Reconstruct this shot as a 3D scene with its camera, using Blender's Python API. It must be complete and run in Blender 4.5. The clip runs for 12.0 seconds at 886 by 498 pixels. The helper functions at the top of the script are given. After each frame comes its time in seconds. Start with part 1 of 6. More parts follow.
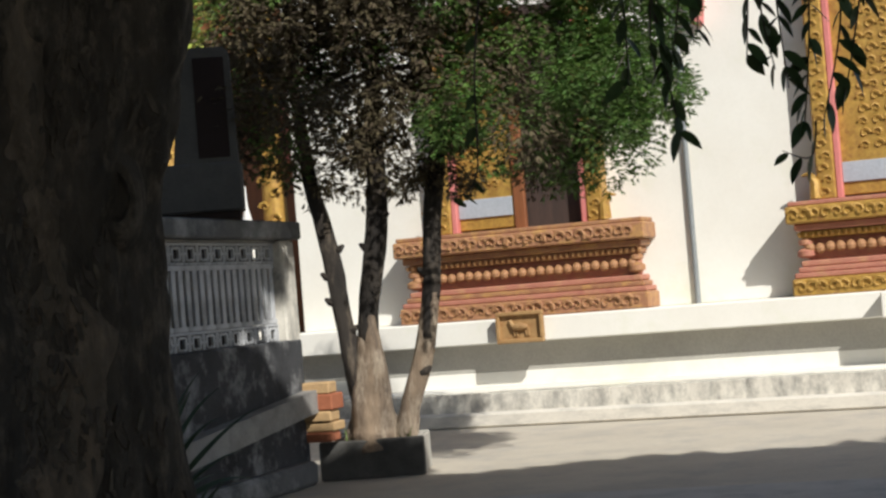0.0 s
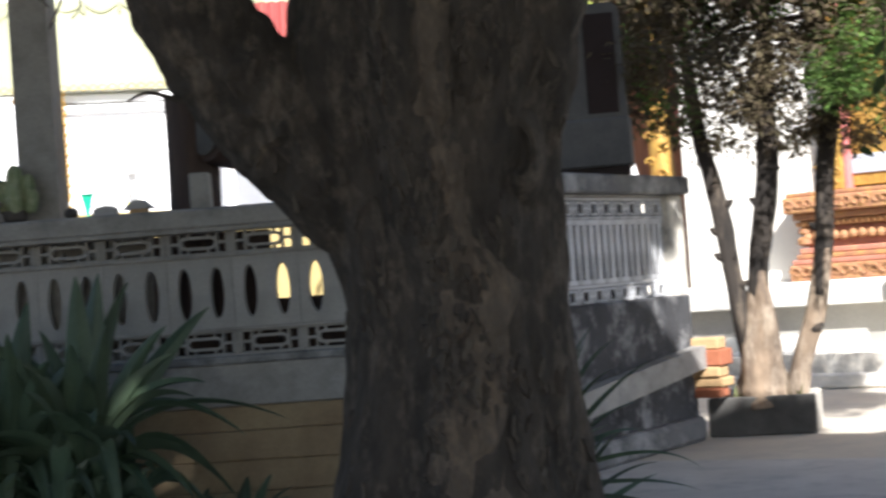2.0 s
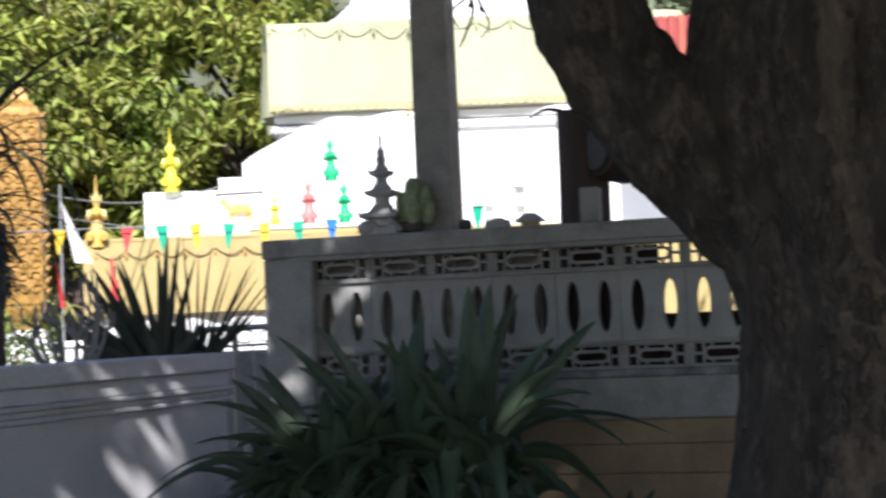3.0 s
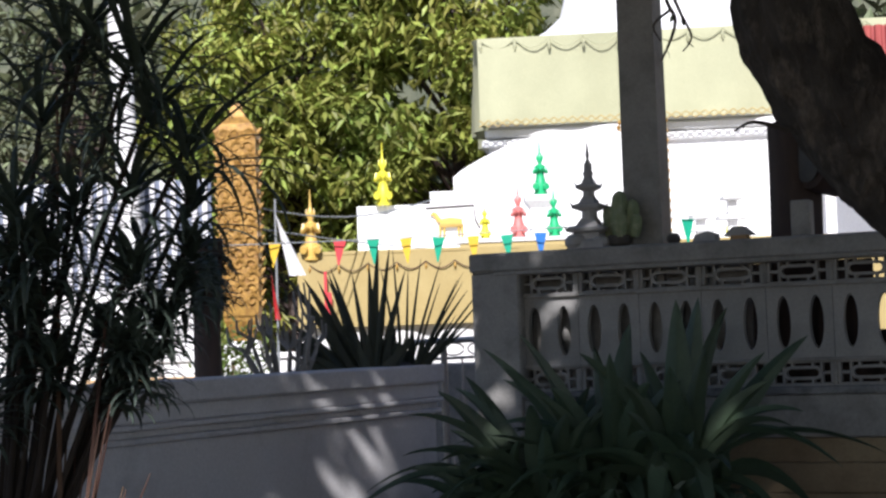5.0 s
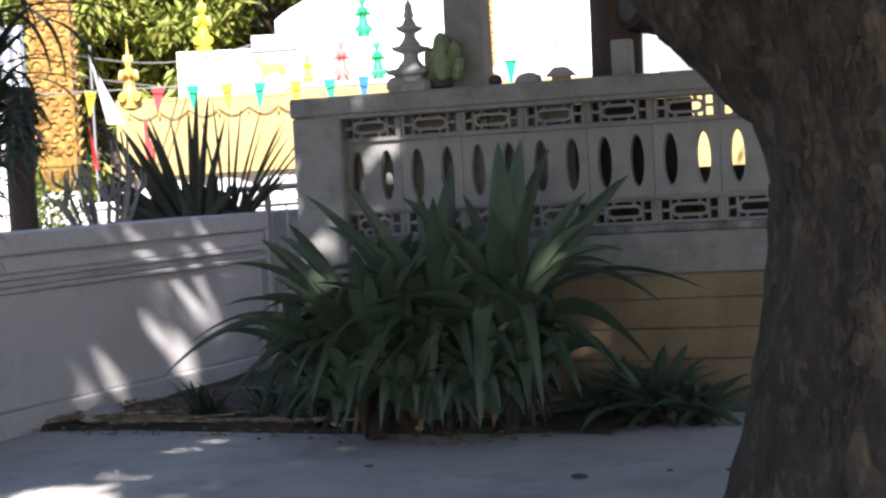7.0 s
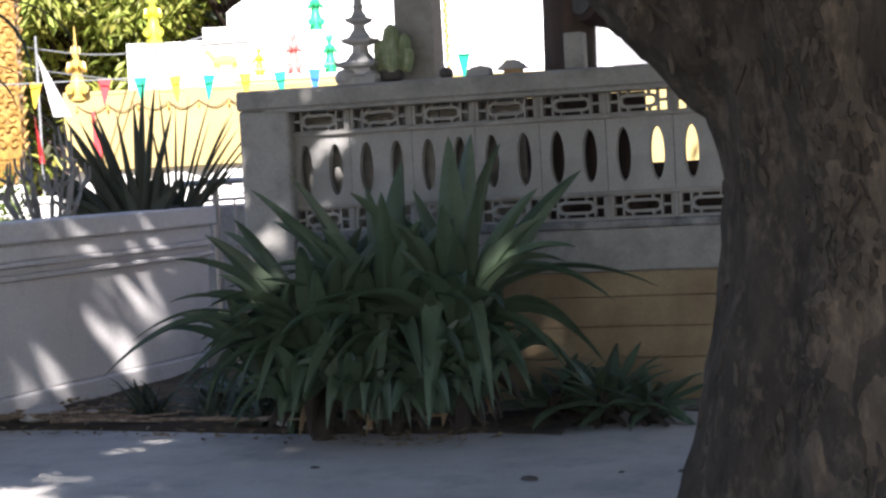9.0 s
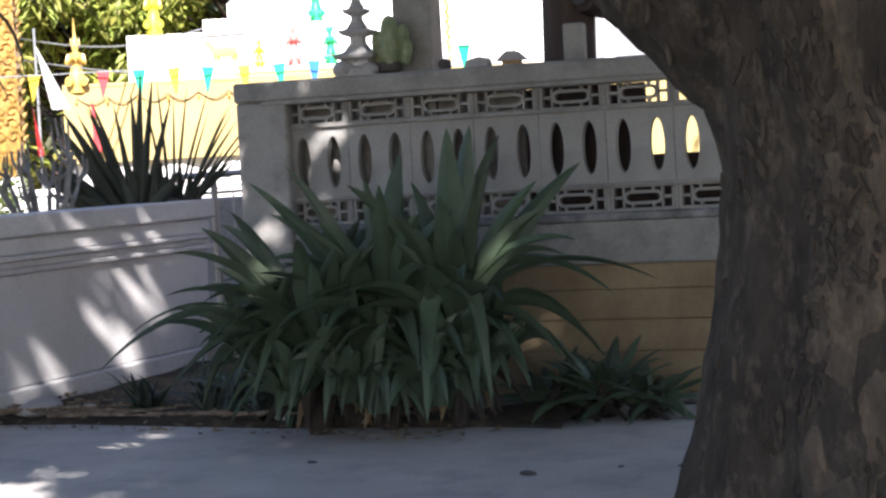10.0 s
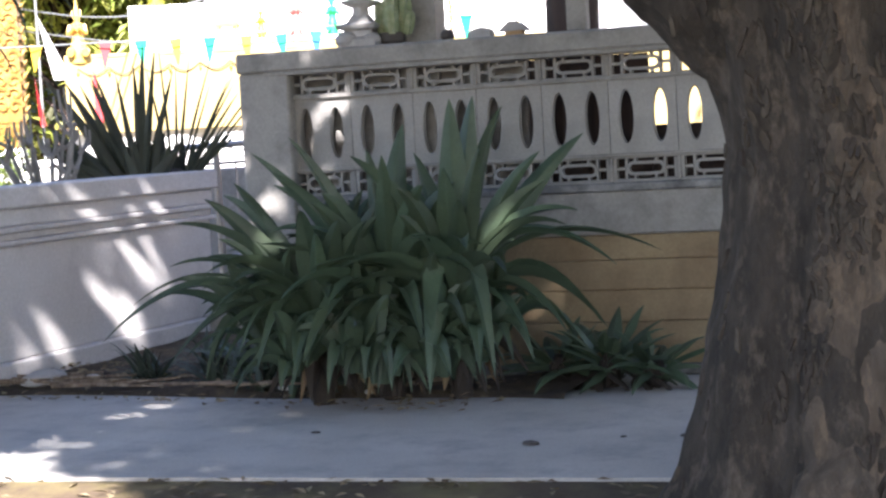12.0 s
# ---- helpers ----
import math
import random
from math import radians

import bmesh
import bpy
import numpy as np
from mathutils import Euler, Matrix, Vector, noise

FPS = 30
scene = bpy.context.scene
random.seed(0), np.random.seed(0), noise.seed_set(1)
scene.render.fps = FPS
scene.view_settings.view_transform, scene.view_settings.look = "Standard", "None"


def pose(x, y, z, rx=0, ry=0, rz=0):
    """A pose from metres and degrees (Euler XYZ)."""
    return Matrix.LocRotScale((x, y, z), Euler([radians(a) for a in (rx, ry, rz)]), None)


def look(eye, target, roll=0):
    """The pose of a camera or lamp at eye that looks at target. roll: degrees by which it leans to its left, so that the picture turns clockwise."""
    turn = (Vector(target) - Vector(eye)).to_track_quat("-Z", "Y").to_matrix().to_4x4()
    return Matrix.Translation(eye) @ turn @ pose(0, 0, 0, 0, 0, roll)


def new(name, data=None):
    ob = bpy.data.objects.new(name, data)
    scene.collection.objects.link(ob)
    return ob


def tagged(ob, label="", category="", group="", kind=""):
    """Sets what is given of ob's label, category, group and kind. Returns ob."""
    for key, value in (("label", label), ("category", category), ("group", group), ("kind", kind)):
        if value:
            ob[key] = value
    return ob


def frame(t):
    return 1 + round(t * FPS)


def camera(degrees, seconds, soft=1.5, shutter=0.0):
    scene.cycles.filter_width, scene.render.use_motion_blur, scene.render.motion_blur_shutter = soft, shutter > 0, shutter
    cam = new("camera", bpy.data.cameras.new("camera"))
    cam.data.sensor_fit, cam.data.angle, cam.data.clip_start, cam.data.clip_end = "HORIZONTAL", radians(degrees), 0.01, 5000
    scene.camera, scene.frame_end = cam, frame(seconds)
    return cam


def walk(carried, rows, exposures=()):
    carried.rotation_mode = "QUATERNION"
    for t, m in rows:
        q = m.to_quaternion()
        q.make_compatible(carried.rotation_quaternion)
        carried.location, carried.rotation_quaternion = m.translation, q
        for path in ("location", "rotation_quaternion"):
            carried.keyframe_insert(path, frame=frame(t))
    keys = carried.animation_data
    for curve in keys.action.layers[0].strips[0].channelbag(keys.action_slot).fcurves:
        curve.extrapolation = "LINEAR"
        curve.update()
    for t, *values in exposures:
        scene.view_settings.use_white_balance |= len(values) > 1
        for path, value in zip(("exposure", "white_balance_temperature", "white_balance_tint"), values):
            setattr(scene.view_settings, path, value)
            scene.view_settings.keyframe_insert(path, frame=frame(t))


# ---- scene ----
from mathutils.bvhtree import BVHTree

cam = camera(30.0, 12.0, soft=2.5, shutter=0.3)
# seconds, place, tilt, lean, turn
PATH = [
    (0.0, -0.000, -0.000, 1.500, 91.608, 4.593, 0.129),
    (0.5, 0.004, 0.004, 1.494, 91.466, 4.787, 1.251),
    (1.0, 0.006, 0.012, 1.499, 91.122, 4.773, 3.912),
    (1.5, -0.025, -0.015, 1.489, 90.926, 4.785, 7.935),
    (2.0, -0.047, -0.049, 1.489, 91.120, 4.226, 13.355),
    (2.5, -0.075, -0.086, 1.488, 91.630, 3.357, 19.763),
    (3.0, -0.078, -0.116, 1.495, 92.368, 2.489, 26.433),
    (3.5, -0.051, -0.142, 1.500, 93.355, 1.655, 31.698),
    (3.7, -0.047, -0.137, 1.496, 93.704, 1.415, 33.016),
    (5.3, -0.043, -0.092, 1.500, 92.541, 2.267, 33.780),
    (5.5, -0.047, -0.068, 1.503, 91.803, 2.458, 33.124),
    (6.0, -0.074, -0.028, 1.503, 89.749, 2.939, 31.313),
    (6.5, -0.090, 0.001, 1.506, 88.184, 3.239, 29.524),
    (7.0, -0.066, -0.001, 1.504, 87.424, 3.323, 27.840),
    (7.5, -0.078, 0.042, 1.502, 87.322, 3.232, 26.731),
    (7.7, -0.092, 0.054, 1.503, 87.271, 3.224, 26.356),
    (9.5, -0.122, 0.236, 1.502, 87.061, 3.104, 26.346),
    (10.0, -0.125, 0.262, 1.505, 86.865, 3.225, 26.435),
    (10.5, -0.124, 0.273, 1.507, 86.597, 3.314, 26.488),
    (11.0, -0.127, 0.281, 1.507, 86.328, 3.282, 26.504),
    (11.5, -0.132, 0.278, 1.507, 86.082, 3.254, 26.479),
    (12.0, -0.126, 0.247, 1.508, 85.842, 3.257, 26.482),
]
EXPOSURES = [(0.0, 0.22, 6250, 10), (1.0, 0.27, 6200, 10), (1.5, 0.7, 6100, 12), (2.0, 1.53, 6050, 14), (2.5, 1.26, 5900, 15), (3.0, 1.17, 5880, 16), (3.5, 0.88, 5900, 17), (5.3, 0.72, 5950, 18), (6.0, 1.03, 6150, 18), (6.6, 1.62, 6250, 19), (7.0, 1.8, 6250, 19), (7.6, 1.9, 6250, 19), (9.5, 1.98, 6250, 19), (10.5, 2.2, 6200, 19), (11.0, 2.52, 6150, 19), (12.0, 2.68, 6200, 20)]
walk(cam, [(t, pose(x, y, z, rx, ry, rz)) for t, x, y, z, rx, ry, rz in PATH], EXPOSURES)

# ---- sky and sun ----
SUN_EL = 39.0
SUN_TO = Vector((0.454, -0.891, 0)).normalized() * math.cos(radians(SUN_EL)) + Vector((0, 0, math.sin(radians(SUN_EL))))
world = bpy.data.worlds.new("sky")
scene.world = world
world.use_nodes = True
wn = world.node_tree
sky = wn.nodes.new("ShaderNodeTexSky")
sky.sky_type, sky.sun_disc = "NISHITA", False
sky.sun_elevation, sky.sun_rotation = radians(SUN_EL), math.atan2(SUN_TO.x, SUN_TO.y)
wn.links.new(sky.outputs[0], wn.nodes["Background"].inputs[0])
wn.nodes["Background"].inputs[1].default_value = 0.068
sun = new("sun", bpy.data.lights.new("sun", "SUN"))
sun.data.energy, sun.data.angle, sun.data.color = 4.4, radians(0.8), (1.0, 0.95, 0.85)
sun.matrix_world = look(SUN_TO * 50, (0, 0, 0))


# ---- materials ----
def mat(name, c1, c2, rough=0.75, scale=3.0, fine=45.0, bump=0.25, metal=0.0, stain=None, amount=0.5, stain_scale=1.6, island=0.0, own=0.0, stretch=(1, 1, 1), glow=0.0, dist=0.01, speck=0.72):
    m = bpy.data.materials.new(name)
    m.use_nodes = True
    nt = m.node_tree
    n, l = nt.nodes, nt.links
    bs = n["Principled BSDF"]
    tc, mp = n.new("ShaderNodeTexCoord"), n.new("ShaderNodeMapping")
    mp.inputs["Scale"].default_value = stretch
    l.new(tc.outputs["Object"], mp.inputs[0])

    def grain(s, detail=5.0, r=0.6):
        t = n.new("ShaderNodeTexNoise")
        t.inputs["Scale"].default_value, t.inputs["Detail"].default_value, t.inputs["Roughness"].default_value = s, detail, r
        l.new(mp.outputs[0], t.inputs[0])
        return t.outputs[0]

    def ramp(src, a, b):
        r = n.new("ShaderNodeMapRange")
        r.inputs[1].default_value, r.inputs[2].default_value = a, b
        l.new(src, r.inputs[0])
        return r.outputs[0]

    def mix(f, a, b, mode="MIX"):
        x = n.new("ShaderNodeMix")
        x.data_type, x.blend_type = "RGBA", mode
        for s, v in ((x.inputs[0], f), (x.inputs[6], a), (x.inputs[7], b)):
            if isinstance(v, (int, float)):
                s.default_value = v
            elif isinstance(v, tuple):
                s.default_value = (*v, 1)
            else:
                l.new(v, s)
        return x.outputs[2]

    fg = grain(fine, 6.0, 0.7)
    col = mix(ramp(grain(scale), 0.3, 0.7), c1, c2)
    col = mix(ramp(fg, 0.25, 0.75), mix(1.0, col, (speck, speck, speck), "MULTIPLY"), col)
    if stain:
        col = mix(ramp(grain(stain_scale, 8.0, 0.72), 0.56 - 0.25 * amount, 0.8 - 0.2 * amount), col, stain)
    if island or own:
        src = n.new("ShaderNodeNewGeometry").outputs["Random Per Island"] if island else n.new("ShaderNodeObjectInfo").outputs["Random"]
        hs = n.new("ShaderNodeHueSaturation")
        a = island or own
        for k, (lo, hi) in ((0, (0.5 - 0.035 * a, 0.5 + 0.035 * a)), (2, (1 - 0.55 * a, 1 + 0.55 * a))):
            r = n.new("ShaderNodeMapRange")
            r.inputs[3].default_value, r.inputs[4].default_value = lo, hi
            l.new(src, r.inputs[0])
            l.new(r.outputs[0], hs.inputs[k])
        l.new(col, hs.inputs[4])
        col = hs.outputs[0]
    l.new(col, bs.inputs["Base Color"])
    bs.inputs["Roughness"].default_value, bs.inputs["Metallic"].default_value = rough, metal
    if bump:
        b = n.new("ShaderNodeBump")
        b.inputs["Strength"].default_value, b.inputs["Distance"].default_value = bump, dist
        l.new(fg, b.inputs["Height"])
        l.new(b.outputs[0], bs.inputs["Normal"])
    if glow:
        out = n["Material Output"]
        tr, mx = n.new("ShaderNodeBsdfTranslucent"), n.new("ShaderNodeMixShader")
        mx.inputs[0].default_value = glow
        l.new(col, tr.inputs[0])
        l.new(bs.outputs[0], mx.inputs[1])
        l.new(tr.outputs[0], mx.inputs[2])
        l.new(mx.outputs[0], out.inputs[0])
    return m


SOIL = mat("soil", (0.135, 0.094, 0.057), (0.07, 0.052, 0.033), 0.95, 1.5, 30, 0.6, stain=(0.2, 0.17, 0.07), amount=0.5)
CONCRETE = mat("concrete", (0.63, 0.61, 0.575), (0.5, 0.485, 0.455), 0.85, 1.6, 60, 0.25, stain=(0.3, 0.3, 0.3), amount=0.3, stain_scale=2.4)
PALE_CONCRETE = mat("pale_concrete", (0.64, 0.58, 0.48), (0.52, 0.47, 0.39), 0.9, 0.7, 60, 0.2, stain=(0.36, 0.34, 0.31), amount=0.3)
GREY_PAINT = mat("grey_white_paint", (0.385, 0.375, 0.35), (0.3, 0.29, 0.275), 0.7, 2.5, 50, 0.15, stain=(0.16, 0.157, 0.15), amount=0.42, stain_scale=3.6)
BLOCK = mat("cast_block", (0.4, 0.39, 0.37), (0.31, 0.305, 0.29), 0.75, 5, 60, 0.2, stain=(0.24, 0.24, 0.23), amount=0.2, stain_scale=4, own=0.15)
DARK_SOIL = mat("dark_bed_soil", (0.075, 0.056, 0.04), (0.04, 0.031, 0.024), 0.95, 3, 26, 0.9, stain=(0.14, 0.11, 0.06), amount=0.3, stain_scale=5, dist=0.03)
STAINED = mat("black_stained_plaster", (0.075, 0.078, 0.085), (0.03, 0.031, 0.035), 0.9, 1.8, 40, 0.5, stain=(0.4, 0.4, 0.4), amount=0.22, stain_scale=2.6, dist=0.02)
MOSSY = mat("mossy_plaster", (0.2, 0.2, 0.2), (0.09, 0.095, 0.1), 0.9, 2.2, 40, 0.4, stain=(0.42, 0.42, 0.41), amount=0.35, stain_scale=2.0)
OCHRE = mat("ochre_paint", (0.36, 0.28, 0.165), (0.26, 0.19, 0.11), 0.75, 2, 50, 0.12, stain=(0.17, 0.11, 0.06), amount=0.5, stain_scale=1.8)
LIME = mat("white_limewash", (0.85, 0.83, 0.77), (0.8, 0.77, 0.7), 0.85, 1.2, 22, 0.02, stain=(0.7, 0.7, 0.56), amount=0.14, stain_scale=0.8, speck=0.95)
KERB_WHITE = mat("stained_whitewash", (0.82, 0.78, 0.69), (0.62, 0.58, 0.51), 0.9, 2.2, 40, 0.4, stain=(0.24, 0.23, 0.21), amount=0.5, stain_scale=4.2, stretch=(1.7, 1, 0.9), dist=0.02, speck=0.85)
WASH = mat("dirty_whitewash", (0.78, 0.73, 0.64), (0.64, 0.6, 0.53), 0.9, 3, 40, 0.3, stain=(0.42, 0.4, 0.36), amount=0.3, stain_scale=4.5, stretch=(0.6, 1, 1.6), speck=0.85)
# concrete darkened by the shade on the planter's front
SHADED_CONCRETE = mat("shaded_concrete", (0.13, 0.125, 0.115), (0.06, 0.058, 0.055), 0.9, 4, 40, 0.3)
# plain grey plaster; on the temple recess it paints the ledge's shade
GREY_AND_SHADE = mat("grey_plaster_and_shade", (0.5, 0.48, 0.43), (0.42, 0.4, 0.36), 0.85, 2, 50, 0.1)
WHITE = mat("white_paint", (0.86, 0.86, 0.85), (0.8, 0.8, 0.79), 0.6, 1.5, 40, 0.05, stain=(0.72, 0.71, 0.69), amount=0.15)
GOLD = mat("gold_paint", (0.64, 0.4, 0.09), (0.42, 0.24, 0.05), 0.42, 9, 60, 0.5, 0.25, stain=(0.25, 0.1, 0.04), amount=0.3, stain_scale=14)
PILLAR_GOLD = mat("weathered_gilding", (0.55, 0.33, 0.07), (0.36, 0.19, 0.04), 0.45, 12, 60, 0.6, 0.25, stain=(0.12, 0.05, 0.02), amount=0.4, stain_scale=18)
RED_GOLD = mat("red_gold_plaster", (0.46, 0.24, 0.12), (0.34, 0.15, 0.085), 0.6, 6, 50, 0.4, 0.05, stain=(0.55, 0.33, 0.1), amount=0.35, stain_scale=9)
TAN_GILT = mat("tan_gilt_plaster", (0.5, 0.31, 0.13), (0.38, 0.22, 0.09), 0.6, 8, 50, 0.3, 0.05, stain=(0.3, 0.15, 0.06), amount=0.3, stain_scale=12)
ROSE = mat("rose_plaster", (0.55, 0.24, 0.16), (0.44, 0.17, 0.12), 0.7, 5, 45, 0.25, stain=(0.5, 0.3, 0.14), amount=0.2, stain_scale=8)
PINK = mat("pink_paint", (0.75, 0.26, 0.24), (0.62, 0.19, 0.18), 0.6, 5, 40, 0.1)
WOOD = mat("red_brown_wood", (0.3, 0.11, 0.04), (0.2, 0.07, 0.03), 0.5, 3, 30, 0.2, stretch=(6, 6, 0.6))
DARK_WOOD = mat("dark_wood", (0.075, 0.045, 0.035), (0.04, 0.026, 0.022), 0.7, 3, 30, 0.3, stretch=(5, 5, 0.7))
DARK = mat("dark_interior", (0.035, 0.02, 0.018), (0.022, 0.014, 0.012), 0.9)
BLUE_GREY = mat("blue_grey_panel", (0.5, 0.54, 0.6), (0.42, 0.46, 0.52), 0.5)
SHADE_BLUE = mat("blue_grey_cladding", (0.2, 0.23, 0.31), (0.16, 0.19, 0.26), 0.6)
PIPE = mat("grey_pipe", (0.3, 0.32, 0.33), (0.24, 0.26, 0.27), 0.5)
BARK = mat("ridged_bark", (0.094, 0.08, 0.067), (0.028, 0.025, 0.022), 0.95, 9, 34, 1.0, stain=(0.2, 0.165, 0.13), amount=0.22, stain_scale=13, stretch=(1, 1, 0.42), dist=0.03)
# peeling bark with the crown's shade put into its colour
SHADED_BARK = mat("shaded_peeling_bark", (0.05, 0.04, 0.032), (0.022, 0.019, 0.017), 0.95, 7, 40, 0.9, stain=(0.2, 0.16, 0.12), amount=0.15, stain_scale=9, stretch=(1, 1, 0.25), dist=0.02)
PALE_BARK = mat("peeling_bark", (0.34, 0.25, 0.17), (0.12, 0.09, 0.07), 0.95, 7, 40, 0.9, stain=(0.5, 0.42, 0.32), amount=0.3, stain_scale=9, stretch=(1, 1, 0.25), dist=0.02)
AGAVE = mat("agave_leaf", (0.088, 0.132, 0.078), (0.056, 0.09, 0.055), 0.46, 4, 60, 0.1, own=0.35, glow=0.12)
DRY = mat("dry_stalk", (0.22, 0.15, 0.08), (0.13, 0.085, 0.05), 0.85, 6, 40, 0.3, island=0.5)
CANE = mat("brown_cane", (0.042, 0.031, 0.022), (0.026, 0.02, 0.016), 0.85, 6, 40, 0.4, island=0.4)
STRAP = mat("strap_leaf", (0.08, 0.108, 0.082), (0.05, 0.074, 0.058), 0.55, 4, 40, 0.1, island=0.4, glow=0.12)
YUCCA = mat("dull_yucca_leaf", (0.062, 0.072, 0.042), (0.038, 0.046, 0.03), 0.6, 4, 40, 0.1, own=0.4, glow=0.1)
CANOPY = mat("canopy_leaf", (0.07, 0.12, 0.035), (0.045, 0.085, 0.03), 0.5, 1, 30, 0.0, island=0.6, glow=0.2)
HANG = mat("hanging_leaf", (0.06, 0.1, 0.035), (0.04, 0.07, 0.03), 0.4, 8, 60, 0.05, own=0.4, glow=0.15)
TREE_LEAF = mat("broad_leaf", (0.42, 0.43, 0.085), (0.16, 0.215, 0.042), 0.5, 0.35, 30, 0.0, island=0.8, glow=0.25)
FAR_LEAF = mat("far_leaf", (0.2, 0.22, 0.11), (0.12, 0.14, 0.075), 0.7, 0.3, 20, 0.0, island=0.8, glow=0.2)
HILL = mat("dim_woodland", (0.1, 0.115, 0.07), (0.045, 0.055, 0.032), 0.9, 0.25, 6, 0.3, stain=(0.15, 0.15, 0.1), amount=0.4, stain_scale=0.6)
NEEDLE = mat("green_needle", (0.16, 0.27, 0.05), (0.055, 0.11, 0.022), 0.6, 1.2, 30, 0.0, island=0.7, glow=0.25)
BROWN_NEEDLE = mat("withered_needle", (0.17, 0.13, 0.072), (0.08, 0.064, 0.036), 0.8, 1.5, 30, 0.0, island=0.7, glow=0.15)
BUSH = mat("bush_leaf", (0.15, 0.2, 0.035), (0.08, 0.13, 0.025), 0.5, 1, 30, 0.0, island=0.6, glow=0.25)
CLOTH = mat("beige_cloth", (0.54, 0.43, 0.19), (0.48, 0.37, 0.15), 0.85, 1.5, 80, 0.1, glow=0.12)
PALE_CLOTH = mat("cream_cloth", (0.53, 0.535, 0.34), (0.46, 0.465, 0.295), 0.85, 1.5, 80, 0.1, glow=0.12)
STEEL = mat("brushed_steel", (0.46, 0.46, 0.47), (0.37, 0.37, 0.38), 0.38, 5, 60, 0.05, 0.9)
STONE = mat("grey_stone", (0.52, 0.51, 0.49), (0.38, 0.375, 0.37), 0.85, 6, 50, 0.4)
SLATE = mat("dark_monument_stone", (0.13, 0.127, 0.123), (0.08, 0.08, 0.08), 0.7, 3, 40, 0.2)
BRICK = mat("orange_brick", (0.45, 0.16, 0.08), (0.36, 0.12, 0.06), 0.9, 8, 40, 0.4)
BUFF = mat("buff_brick", (0.6, 0.4, 0.2), (0.5, 0.33, 0.17), 0.9, 8, 40, 0.4)
TILE_RED = mat("red_roof_tile", (0.5, 0.12, 0.09), (0.4, 0.09, 0.07), 0.7, 5, 40, 0.2, own=0.25)
CLAD = mat("ribbed_cladding", (0.72, 0.72, 0.74), (0.66, 0.66, 0.68), 0.5, 1.5, 30, 0.05)
LITTER = mat("dry_leaf", (0.3, 0.24, 0.15), (0.2, 0.15, 0.09), 0.9, 8, 40, 0.1, island=0.6)
POT = mat("dark_pot", (0.1, 0.09, 0.08), (0.07, 0.06, 0.055), 0.7)


def plain(name, c, rough=0.5):
    return mat(name, c, tuple(0.86 * v for v in c), rough, 8, 50, 0.05)


FLAGS = {"yellow": plain("yellow_flag", (0.85, 0.55, 0.03)), "red": plain("red_flag", (0.75, 0.06, 0.07)), "green": plain("green_flag", (0.0, 0.42, 0.24)), "blue": plain("blue_flag", (0.04, 0.22, 0.65))}
GREEN_FIG, PINK_FIG, YELLOW_FIG, GOLD_FIG = plain("green_gloss", (0.03, 0.5, 0.2), 0.3), plain("pink_gloss", (0.75, 0.24, 0.22), 0.35), plain("yellow_gloss", (0.8, 0.75, 0.05), 0.35), plain("gold_gloss", (0.75, 0.5, 0.12), 0.35)


